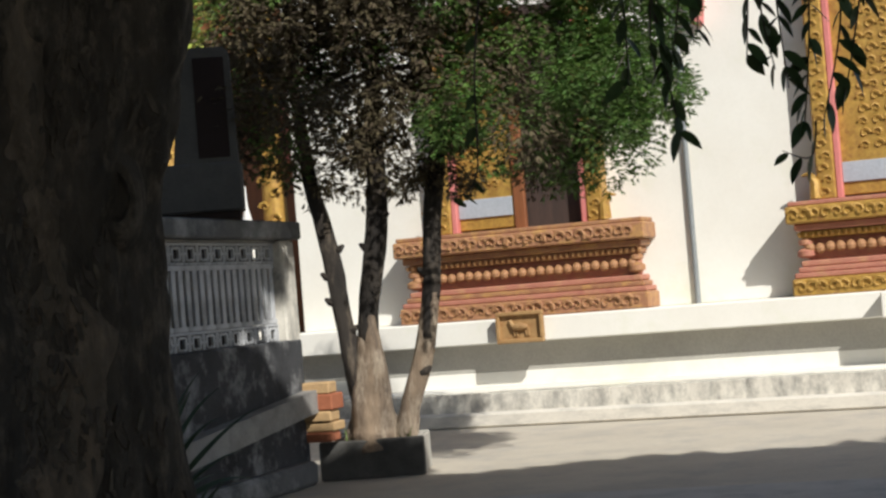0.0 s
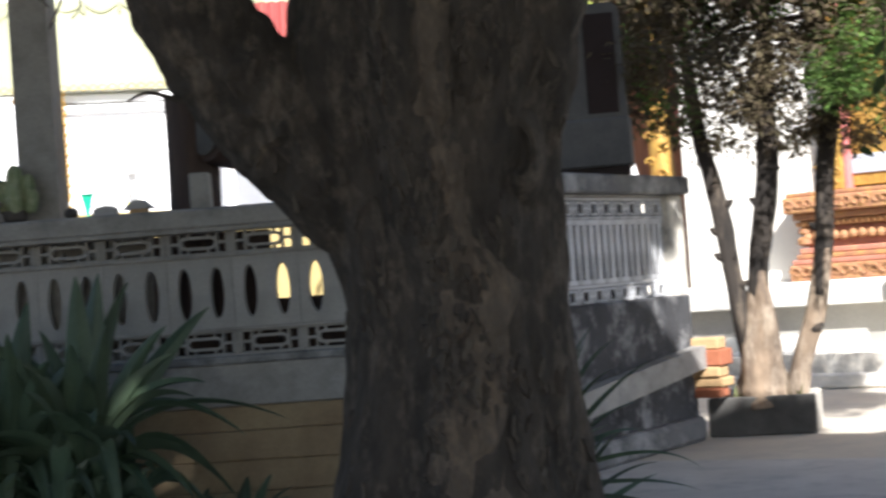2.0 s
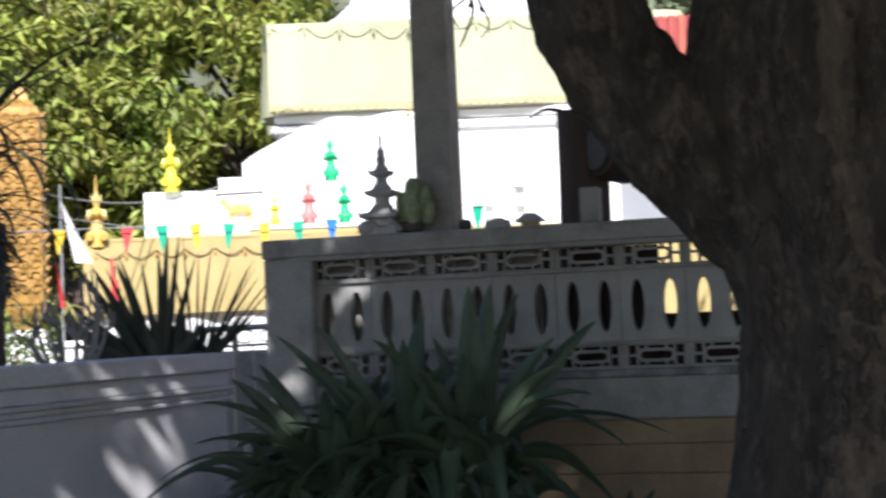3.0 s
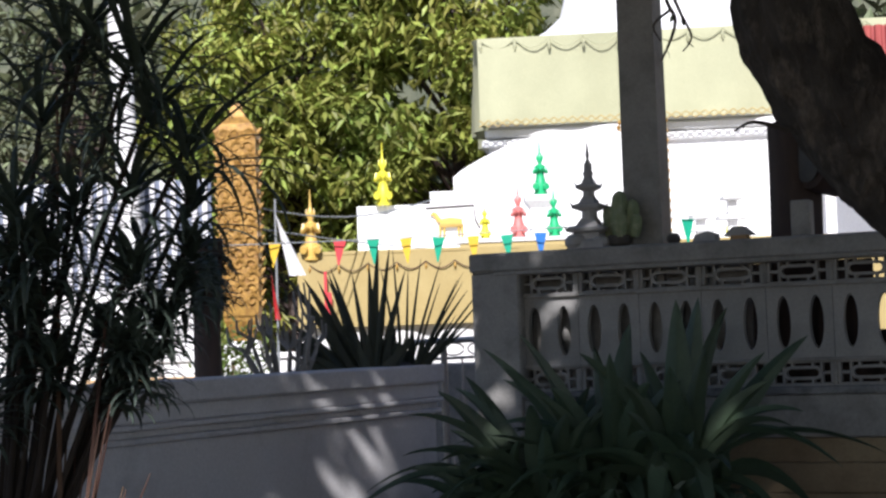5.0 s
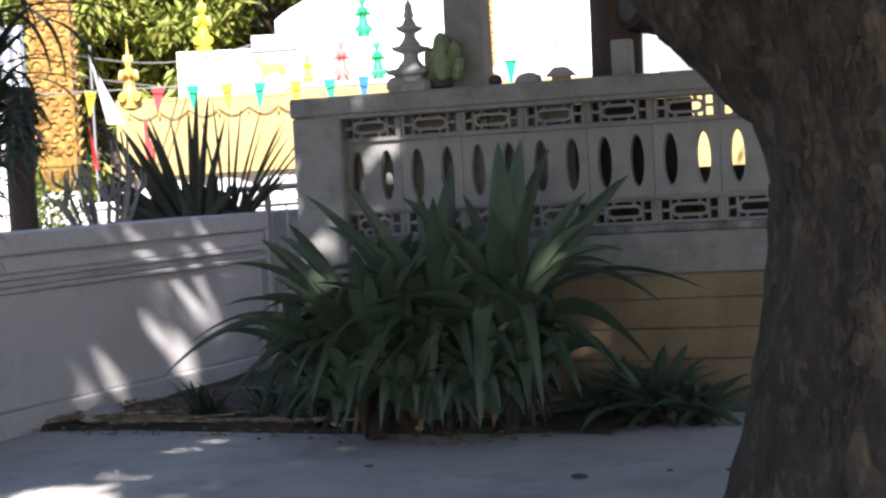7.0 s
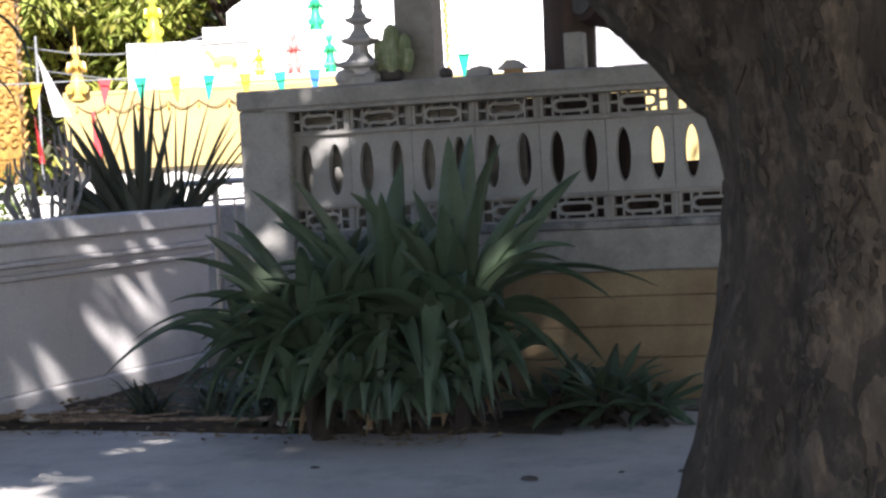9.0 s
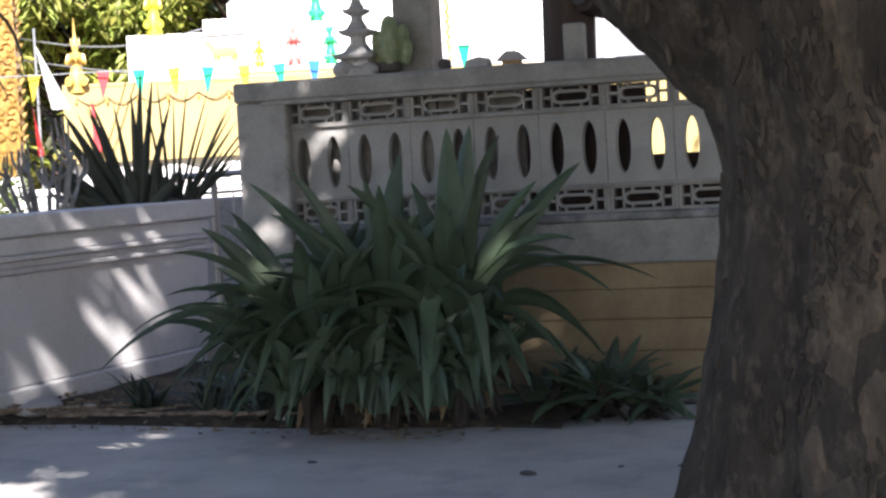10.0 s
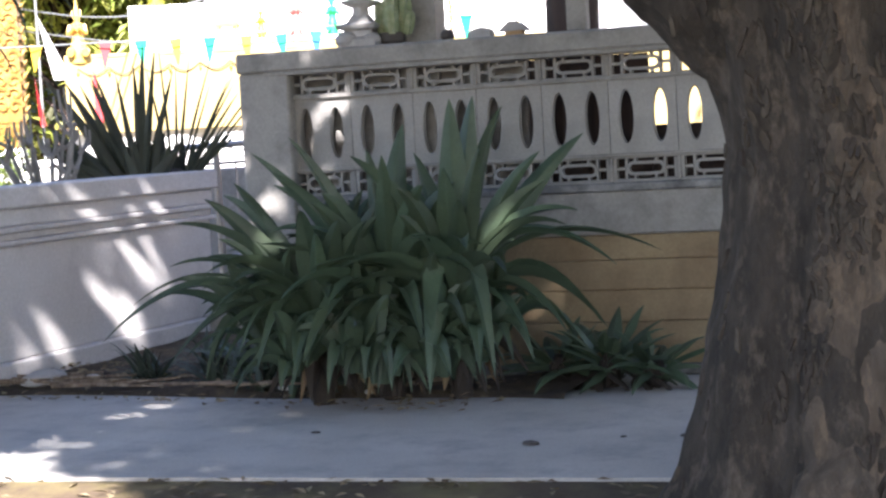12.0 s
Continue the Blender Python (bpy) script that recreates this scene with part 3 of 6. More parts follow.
WALL_PLASTER = mat("lilac_grey_plaster", (0.71, 0.7, 0.7), (0.63, 0.62, 0.62), 0.8, 1.5, 45, 0.12, stain=(0.36, 0.36, 0.36), amount=0.15, stain_scale=1.3)
for nm, z0, z1, out in (("cap", 1.15, 1.295, 0.06), ("upper_band", 1.03, 1.148, 0.025), ("moulding", 0.995, 1.028, 0.05), ("neck", 0.945, 0.993, 0.012), ("moulding", 0.91, 0.943, 0.035), ("wall_face", 0.16, 0.908, 0.0), ("foot", -0.05, 0.158, 0.05)):
    part(nm, run(z0, z1, out), WALL_PLASTER, lw)

# ---- big tree ----
def flute(a, t):
    c, q = math.cos(a), math.sin(a)
    return 1 + 0.05 * math.sin(5 * a + 1.2 + 2 * t) + 0.03 * math.sin(9 * a + 4 * t) + 0.08 * noise.noise(Vector((c * 2, q * 2, t * 7))) + 0.035 * noise.noise(Vector((c * 7, q * 7, t * 22))) + 0.02 * noise.noise(Vector((c * 16, q * 16, t * 40)))


def smooth_path(pts, n):
    """Points along a smooth line through (x, y, z, radius) rows."""
    out = []
    P = [Vector(p[:3]) for p in pts]
    rr = [p[3] for p in pts]
    for i in range(len(P) - 1):
        a, b, c, d = P[max(i - 1, 0)], P[i], P[i + 1], P[min(i + 2, len(P) - 1)]
        for k in range(n):
            t = k / n
            out.append((0.5 * (2 * b + (c - a) * t + (2 * a - 5 * b + 4 * c - d) * t * t + (3 * b - a - 3 * c + d) * t ** 3), rr[i] + (rr[i + 1] - rr[i]) * t))
    out.append((P[-1], rr[-1]))
    return [o[0] for o in out], [o[1] for o in out]


tree = thing("shade_tree", pose(-1.35, 5.45, -0.1), "large old tree with dark ridged forking trunk", "tree")


def knobby(a, t):
    return flute(a, t) + 0.1 * noise.noise(Vector((math.cos(a) * 1.2, math.sin(a) * 1.2, t * 26))) + 0.05 * noise.noise(Vector((math.cos(a) * 3, math.sin(a) * 3, t * 60)))


def limb(rows, seg, wob=flute, n=8):
    p, r = smooth_path([(x + 1.35, y - 5.45, z + 0.1, q) for x, y, z, q in rows], n)
    return Mesh().tube(p, r, seg, wob)


part("trunk", limb([(-1.38, 5.45, -0.15, 0.75), (-1.38, 5.45, 0.1, 0.61), (-1.36, 5.45, 0.4, 0.49), (-1.325, 5.45, 0.9, 0.4), (-1.3, 5.44, 1.4, 0.36), (-1.33, 5.43, 1.8, 0.4), (-1.33, 5.43, 2.2, 0.48), (-1.26, 5.45, 2.6, 0.5), (-1.1, 5.5, 3.2, 0.44)], 128, n=22), BARK, tree, smooth=True)
RIDGE = mat("peeled_bark", (0.175, 0.142, 0.112), (0.075, 0.062, 0.05), 0.95, 9, 34, 1.0, stain=(0.25, 0.19, 0.14), amount=0.25, stain_scale=16, stretch=(1, 1, 0.4), dist=0.03)


def lump(a, t):
    return 1 + 0.45 * noise.noise(Vector((math.cos(a) * 1.5, math.sin(a) * 1.5, t * 17))) + 0.2 * noise.noise(Vector((math.cos(a) * 4, math.sin(a) * 4, t * 45)))


part("bark_ridge", limb([(-1.3, 5.02, -0.1, 0.14), (-1.27, 5.06, 0.4, 0.14), (-1.24, 5.16, 0.9, 0.145), (-1.21, 5.19, 1.4, 0.135), (-1.24, 5.1, 1.8, 0.075), (-1.25, 5.02, 2.2, 0.085), (-1.2, 5.0, 2.7, 0.07)], 32, lump, 14), RIDGE, tree, "pale peeling bark ridge", smooth=True)
part("limb", limb([(-1.4, 5.4, 1.3, 0.16), (-1.49, 5.36, 1.65, 0.2), (-1.755, 5.26, 2.0, 0.228), (-1.93, 5.15, 2.22, 0.195), (-2.05, 5.05, 2.5, 0.18), (-2.15, 4.95, 3.0, 0.17), (-2.6, 4.6, 4.2, 0.11), (-3.2, 4.0, 5.6, 0.05)], 64, knobby, 16), BARK, tree, smooth=True)
part("limb", limb([(-1.1, 5.5, 2.7, 0.3), (-0.6, 5.2, 3.6, 0.22), (0.6, 4.4, 4.6, 0.14), (2.2, 3.4, 5.8, 0.05)], 24), BARK, tree, smooth=True)
part("limb", limb([(-1.2, 5.45, 2.8, 0.3), (-1.0, 5.0, 4.0, 0.2), (-0.7, 3.8, 5.4, 0.1), (-0.5, 2.4, 6.6, 0.04)], 20), BARK, tree, smooth=True)
part("twig", limb([(-2.08, 5.02, 2.14, 0.01), (-2.17, 4.95, 2.17, 0.006), (-2.22, 4.9, 2.14, 0.003)], 6, None, 4), BARK, tree)

kn = pose(0.338, -0.262, 1.99, 90, 0, 12) @ Matrix.Diagonal((0.8, 1.5, 1, 1))
knot = part("knot", Mesh().lathe([(0.12, -0.05), (0.095, 0.0), (0.075, 0.022), (0.055, 0.012), (0.042, -0.02), (0.0, -0.03)], 22, kn), BARK, tree, "healed branch scar", smooth=True)
# loose flakes of bark on the trunk's face
FLAKE = mat("bark_flake", (0.105, 0.088, 0.072), (0.05, 0.043, 0.037), 0.95, 14, 60, 0.8, island=0.45)
flakes, shell = Mesh(), []
for ob in tree.children:
    if ob.name.split(".")[0] in ("trunk", "bark_ridge", "limb"):
        shell.append(BVHTree.FromPolygons([v.co for v in ob.data.vertices], [tuple(p.vertices) for p in ob.data.polygons]))
for k in range(1200):
    z = R.uniform(0.0, 2.9)
    x = R.gauss(0.1, 0.15) if k % 4 else R.uniform(-0.6, 0.5)
    best = None
    for b in shell:
        at, nrm, i, dist = b.ray_cast(Vector((x, -3, z + 0.1)), Vector((0, 1, 0)))
        if at is not None and (best is None or at.y < best[0].y):
            best = (at, nrm)
    if best is None or best[1].y > -0.35 or noise.noise(Vector((x * 5, 1, z * 3))) < 0.0:
        continue
    at, nrm = best
    side = nrm.cross(Vector((0, 0, 1))).normalized()
    up = side.cross(nrm).normalized() + side * R.uniform(-0.45, 0.45)
    l, w, h = R.uniform(0.012, 0.046), R.uniform(0.005, 0.014), R.uniform(0.002, 0.008)
    rim = [at + up * (l * a) + side * (w * b) for a, b in ((-1, R.uniform(-0.8, 0)), (-R.uniform(0.5, 1), R.uniform(0.4, 1)), (R.uniform(0, 0.7), R.uniform(0.6, 1.2)), (1, R.uniform(0, 0.8)), (R.uniform(0.5, 1), -R.uniform(0.4, 1)), (-R.uniform(0, 0.6), -R.uniform(0.6, 1.2)))]
    flakes.add([p - nrm * 0.004 for p in rim] + [p * 0.92 + at * 0.08 + nrm * (h + R.uniform(0, 0.006)) for p in rim], [[6, 7, 8, 9, 10, 11]] + [[i, (i + 1) % 6, 6 + (i + 1) % 6, 6 + i] for i in range(6)])
tagged(part("loose_bark", flakes, FLAKE, tree, "loose flaking bark"), kind="stuff")


# gaps in the thin side of the canopy, by where they light the garden wall: along, up, half width, half height
GAPS = ((9.72, 0.32, 0.2, 0.3), (9.36, 0.6, 0.13, 0.2), (9.9, 0.72, 0.17, 0.2), (9.53, 0.8, 0.11, 0.12), (10.15, 0.66, 0.11, 0.18), (8.82, 0.38, 0.1, 0.2), (9.05, 0.16, 0.11, 0.2), (8.66, 0.16, 0.12, 0.24), (9.5, 1.12, 0.17, 0.13), (9.8, 1.0, 0.2, 0.1), (10.4, 1.05, 0.26, 0.1), (10.75, 1.2, 0.25, 0.09), (9.1, 1.15, 0.14, 0.12), (8.6, 1.1, 0.11, 0.13), (10.2, 1.25, 0.2, 0.1))


# single flecks on the walkway: x, y, half width, half depth
FLECKS = ((-6.5, 7.93, 0.12, 0.09), (-6.13, 8.06, 0.11, 0.09), (-5.89, 7.98, 0.13, 0.09), (-5.92, 7.65, 0.16, 0.09), (-6.32, 7.39, 0.23, 0.09), (-6.0, 6.94, 0.19, 0.09), (-5.66, 6.87, 0.19, 0.09), (-6.18, 7.05, 0.15, 0.09))


def sunlit(xs, ys):
    """Where the canopy lets sun through, by where its shade falls."""
    up = (-7.45 - xs) / 0.56
    along = ys - 1.1 * up
    if up > -0.1:
        v = 0.35 * noise.noise(Vector((along * 7, up * 5, 3)))
        return any(((along - a + 0.25 * (up - b)) / (ra + (0.06 if b > 0.95 else 0.015))) ** 2 + ((up - b) / (rb + (0.06 if b > 0.95 else 0.03))) ** 2 < 1 + v for a, b, ra, rb in GAPS)
    if ys > 8.6:
        return noise.noise(Vector((xs * 4.5, ys * 3.2, 6))) + 0.4 * noise.noise(Vector((xs * 9, ys * 8, 2))) > 0.02 + 0.5 * max(0, xs + 5.5) + (0.25 if xs > -6.1 else -0.05)
    if any(((xs - a) / ra) ** 2 + ((ys - b) / rb) ** 2 < 1 for a, b, ra, rb in FLECKS):
        return True
    d = ys - 6.64 + 0.42 * (xs + 6.0)
    return xs > -6.05 and d + 0.5 * noise.noise(Vector((xs * 2.6, ys * 5.5, 8))) + 0.2 * noise.noise(Vector((xs * 6, ys * 10, 2))) < 0


def fine_zone(xs, ys, rim=0.0):
    """The thin parts of the canopy: towards the garden wall and the left end of the walkway."""
    up = (-7.45 - xs) / 0.56
    along = ys - 1.1 * up
    return (-0.15 - rim < up < 1.3 + rim and 8.0 - rim < along < 11.1 + rim) or (-7.35 - rim < xs < -4.2 + rim and 5.3 - rim < ys < 8.2 + rim) or (-7.0 - rim < xs < -5.2 + rim and 9.9 - rim < ys < 11.7 + rim)


# small gaps that throw single spots of sun
HOLES = ((-4.38, 9.69, 0.45), (-5.55, 8.85, 0.3), (-5.75, 9.15, 0.28))
crown = Mesh()


def crown_leaf(x, y, z, l, w):
    crown.leaf((x + 1.35, y - 5.45, z + 0.1), R.uniform(0, 6.3), R.uniform(-0.5, 0.5), R.uniform(-0.5, 0.5), l, w)


for k in range(52000):
    x, y = R.uniform(-8, 11), R.uniform(-4.5, 11.6)
    z = 5.0 + R.random() ** 1.4 * (0.9 + 2.8 * math.exp(-((x - 1) ** 2 + (y - 2.5) ** 2) / 30))
    xs, ys = x - 0.56 * z, y + 1.1 * z
    edge = 17.3 if -6.2 < xs < -2.6 else 14.15 if -1.5 < xs < -0.35 else 14.35 if xs < -0.35 else 13.7
    if ys > edge + 0.16 * noise.noise(Vector((x * 0.9, 5, 0))) or xs < -10.2 or fine_zone(xs, ys, 0.2) or any((xs - a) ** 2 + (ys - b) ** 2 < q * q for a, b, q in HOLES):
        continue
    crown_leaf(x, y, z, R.uniform(0.38, 0.55), R.uniform(0.28, 0.4))
for k in range(70000):
    z = 5.0 + 0.9 * R.random()
    if k % 7 > 4:
        xs, ys = R.uniform(-7.3, -4.8), R.uniform(9.5, 12.1)
    elif k % 2:
        xs, ys = R.uniform(-8.5, -7.1), R.uniform(7.6, 12.9)
    else:
        xs, ys = R.uniform(-7.6, -3.9), R.uniform(5.0, 8.5)
    if not fine_zone(xs, ys, 0.3) or (fine_zone(xs, ys) and sunlit(xs, ys)):
        continue
    q = 0.62 if xs < -7.3 or ys < 8.4 else 0.8
    crown_leaf(xs + 0.56 * z, ys - 1.1 * z, z, q * R.uniform(0.13, 0.2), q * R.uniform(0.09, 0.13))
part("crown", crown, CANOPY, tree, "dense dark green canopy")

# hanging leafy twigs of the same tree
leaf_d = Mesh()
lv, n_ = [], 8
for i in range(n_ + 1):
    t = i / n_
    w = 0.5 * math.sin(math.pi * t ** 0.8) ** 0.9
    lv += [(t, w * 0.46, 0.05 * w - 0.12 * t * t), (t, 0, -0.03 * w - 0.12 * t * t), (t, -w * 0.46, 0.05 * w - 0.12 * t * t)]
leaf_d.add(lv, [[3 * i + a, 3 * i + a + 1, 3 * i + a + 4, 3 * i + a + 3] for i in range(n_) for a in (0, 1)])
HANG_DATA = leaf_d.data("hanging_leaf", HANG, True)


def hanging(rows, leaves, size):
    """A drooping twig with leaves in pairs along it."""
    p, r = smooth_path([(x + 1.35, y - 5.45, z + 0.1, q) for x, y, z, q in rows], 8)
    tw = part("hanging_twig", Mesh().tube(p, r, 6), BARK, tree, "thin drooping twig")
    for k in range(leaves):
        t = (k + 0.6) / leaves
        i = min(len(p) - 1, int((0.15 + 0.85 * t) * (len(p) - 1)))
        s = size * R.uniform(0.65, 1.05)
        m = Matrix.Translation(p[i]) @ Euler((R.uniform(-0.9, 0.9), R.uniform(0.5, 1.5), R.choice((0, 3.14)) + R.uniform(-0.8, 0.8))).to_matrix().to_4x4() @ Matrix.Scale(s, 4)
        part("leaf", HANG_DATA, None, tw, m=m)


for x0, z0, x1, z1, n, q in ((0.38, 2.9, 0.5, 1.98, 18, 0.09), (0.5, 2.9, 0.62, 1.84, 24, 0.095), (0.7, 2.9, 0.6, 1.98, 18, 0.085), (0.58, 2.8, 0.56, 2.05, 12, 0.08), (0.74, 2.8, 0.68, 2.1, 12, 0.08), (0.82, 2.9, 0.8, 2.02, 16, 0.085), (0.9, 2.9, 0.9, 1.95, 20, 0.085), (1.0, 2.8, 0.93, 1.84, 24, 0.085), (1.1, 2.7, 0.98, 1.86, 16, 0.09), (1.2, 2.7, 1.04, 1.92, 14, 0.09), (0.88, 2.6, 0.87, 2.0, 12, 0.08)):
    bow, n = R.uniform(-0.07, 0.07), int(n * 1.35)
    hanging([(x0, 4.15, z0, 0.006), ((x0 * 2 + x1) / 3 + bow, 4.15 + bow, (z0 * 2 + z1) / 3, 0.004), ((x0 + x1 * 2) / 3 - bow * 0.5, 4.15, (z0 + z1 * 2) / 3, 0.003), (x1, 4.15, z1, 0.0015)], n, q)
hanging([(0.95, 4.1, 1.86, 0.003), (0.93, 4.1, 1.77, 0.002), (0.86, 4.1, 1.79, 0.001)], 4, 0.075)
hanging([(0.2, 4.2, 2.6, 0.004), (0.12, 4.2, 2.1, 0.003), (0.1, 4.2, 1.8, 0.002), (0.02, 4.2, 1.74, 0.001)], 8, 0.065)
hanging([(-2.15, 4.34, 2.9, 0.008), (-2.16, 4.3, 2.52, 0.006), (-2.12, 4.28, 2.4, 0.006), (-2.17, 4.28, 2.29, 0.003)], 3, 0.03)
hanging([(-2.14, 4.3, 2.5, 0.006), (-2.1, 4.28, 2.42, 0.005), (-2.07, 4.28, 2.35, 0.003), (-2.1, 4.28, 2.31, 0.002)], 2, 0.03)
hanging([(-2.14, 4.29, 2.44, 0.005), (-2.19, 4.28, 2.4, 0.004), (-2.17, 4.28, 2.35, 0.002)], 1, 0.03)

# ---- agave ----
def agave(m, heads, width, seed, label):
    """Rosettes of broad leaves; heads are (x, y, hub height, leaves, length, lowest and highest rise)."""
    r = random.Random(seed)
    a = thing("agave", m, label, "plant")
    for hx, hy, hub, n, length, low, high in heads:
        for k in range(n):
            t = (k + 0.5) / n
            yaw = k * 137.5 + r.uniform(-14, 14)
            rise = low + (high - low) * t ** 1.1 + r.uniform(-7, 7)
            ln = length * (0.85 + 0.22 * math.sin(math.pi * min(1, t * 1.1))) * r.uniform(0.82, 1.12) * (1 - 0.16 * t)
            z = hub * (0.45 + 0.55 * t)
            part("leaf", Mesh().blade((hx + 0.08 * math.cos(radians(yaw)), hy + 0.08 * math.sin(radians(yaw)), z), yaw, rise, ln, width * r.uniform(0.75, 1.15), r.uniform(25, 85) * (1.05 - 0.55 * t), 12, 0.3, 0.02, r.uniform(-24, 24), 0.48), AGAVE, a, smooth=True)
        part("stem", Mesh().tube([(hx, hy, -0.06), (hx, hy, 0.1), (hx + 0.02, hy, hub)], [0.06, 0.06, 0.045], 12, lambda q, t: 1 + 0.12 * math.sin(7 * q + 9 * t)), CANE, a, "brown stem with old leaf bases")
        for k in range(7):
            g = Mesh().blade((hx + 0.1 * math.cos(k), hy + 0.1 * math.sin(k), hub * (0.35 + 0.03 * k)), -150 + k * 26 + r.uniform(-9, 9), -25, 0.62 * hub + 0.12, 0.07, 60, 6, 0.3)
            part("dead_leaf", g, CANE, a, "withered brown leaf")
    return a


def arched_leaf(base, tip, arch, width, seg=14, twist=0.0, upright=False):
    """A broad leaf along a curve from base to tip that lifts by arch in between, folded along its middle."""
    a, c = Vector(base), Vector(tip)
    b = a.lerp(c, 0.42) + Vector((0, 0, arch + 0.12 * (c - a).length))
    g, vs = Mesh(), []
    ref = Vector((0.12, 1, 0.35)) if upright or abs((c - a).normalized().z) > 0.62 else Vector((0, 0, 1))
    for i in range(seg + 1):
        t = i / seg
        p = a * (1 - t) ** 2 + b * (2 * t * (1 - t)) + c * t * t
        d = ((b - a) * (1 - t) + (c - b) * t).normalized()
        side = d.cross(ref).normalized()
        up = side.cross(d)
        side = side * math.cos(twist) + up * math.sin(twist)
        up = side.cross(d).normalized()
        w = width / 2 * (0.55 + 0.45 * min(1, t / 0.4)) * (1 - max(0, t - 0.4) / 0.6) ** 0.75 + 0.0015
        for k, lift in ((1, 0.62), (0.55, 0.24), (0, 0), (-0.55, 0.24), (-1, 0.62)):
            vs.append(p + side * (w * k) + up * (w * lift))
    return g.add(vs, [[5 * i + j, 5 * i + j + 1, 5 * i + j + 6, 5 * i + j + 5] for i in range(seg) for j in range(4)])


def agave_clump(m, hubs, label, seed):
    """Crowded heads of broad leaves; each hub has its place, height and the leaves that stand out: tip x, tip z, tip y, arch, width."""
    r = random.Random(seed)
    a = thing("agave", m, label, "plant")
    for hx, hy, hz, fill, reach, rows in hubs:
        for tx, tz, ty, arch, w in rows:
            b = (hx + 0.1 * (tx - hx), hy + 0.12 * ty, hz + r.uniform(-0.12, 0.05))
            part("leaf", arched_leaf(b, (tx, hy + ty, tz), arch + 0.07, 0.95 * w, 14, r.uniform(-0.5, 0.5)), AGAVE, a, smooth=True)
        for k in range(fill):
            yaw, q = radians(k * 137.5 + r.uniform(-15, 15)), r.uniform(0.1, 1.0)
            ln = reach * r.uniform(0.75, 1.1)
            el = radians(-30 + 88 * q ** 1.2)
            tip = (hx + ln * math.cos(el) * math.cos(yaw), hy + ln * math.cos(el) * math.sin(yaw) * 0.7, max(0.04, hz + ln * math.sin(el)))
            if tip[0] > 0.32 and tip[1] > -0.15 and tip[2] > 0.32:
                continue
            part("leaf", arched_leaf((hx + 0.07 * math.cos(yaw), hy + 0.07 * math.sin(yaw), hz * (0.6 + 0.35 * q)), tip, r.uniform(0.2, 0.5) * (1.2 - q), r.uniform(0.11, 0.16) * (1 if rows else 0.8), 12, r.uniform(-0.4, 0.4)), AGAVE, a, smooth=True)
        if not rows:
            continue
        part("stem", Mesh().tube([(hx, hy, -0.06), (hx + 0.02, hy, hz * 0.5), (hx, hy, hz)], [0.062, 0.06, 0.05], 14, lambda q, t: 1 + 0.14 * math.sin(7 * q + 19 * t)), CANE, a, "brown stem with old leaf bases")
        for k in range(12):
            yaw = radians(-170 + 14.5 * k + r.uniform(-8, 8))
            part("dead_leaf", arched_leaf((hx + 0.06 * math.cos(yaw), hy + 0.06 * math.sin(yaw), hz * r.uniform(0.45, 0.8)), (hx + r.uniform(0.2, 0.42) * math.cos(yaw), hy + 0.35 * math.sin(yaw), r.uniform(0.0, 0.08)), 0.04, r.uniform(0.07, 0.13), 8, r.uniform(-0.6, 0.6)), DRY if k % 5 == 4 else CANE, a, "withered hanging leaf", smooth=True)
    return a


RIGHT_HEAD = ((0.12, 1.62, -0.1, 0.05, 0.2), (0.25, 1.63, 0.05, 0.04, 0.19), (0.42, 1.57, 0.25, 0.08, 0.13), (0.87, 1.39, 0.2, 0.02, 0.16), (0.62, 1.15, -0.2, 0.05, 0.15), (0.99, 0.66, -0.2, 0.22, 0.16), (1.25, 0.72, -0.1, 0.15, 0.12), (0.28, 0.13, -0.5, 0.4, 0.16), (-0.07, 0.06, -0.5, 0.35, 0.19), (-0.43, 1.34, -0.3, 0.02, 0.16), (0.78, 0.98, -0.3, 0.12, 0.14))
MID_HEAD = ((-0.37, 1.37, 0.2, 0.04, 0.17), (-0.8, 1.46, 0.1, 0.0, 0.12), (-1.03, 1.38, 0.2, 0.0, 0.14), (-0.35, 0.06, -0.5, 0.4, 0.14), (-0.74, 0.25, -0.5, 0.25, 0.18), (-0.15, 1.5, 0.2, 0.04, 0.18), (-0.6, 1.15, -0.3, 0.08, 0.17), (-0.9, 0.95, -0.3, 0.15, 0.16))
LEFT_HEAD = ((-1.46, 1.01, 0.0, 0.1, 0.15), (-1.88, 0.38, -0.1, 0.35, 0.12), (-1.75, 0.55, 0.15, 0.3, 0.09), (-1.48, 0.26, -0.3, 0.25, 0.13), (-1.25, 0.75, -0.3, 0.15, 0.15), (-1.2, 1.15, 0.2, 0.08, 0.15), (-1.3, 0.45, 0.3, 0.25, 0.13), (-1.0, 0.2, -0.4, 0.25, 0.13), (-1.55, 0.75, 0.3, 0.15, 0.12))
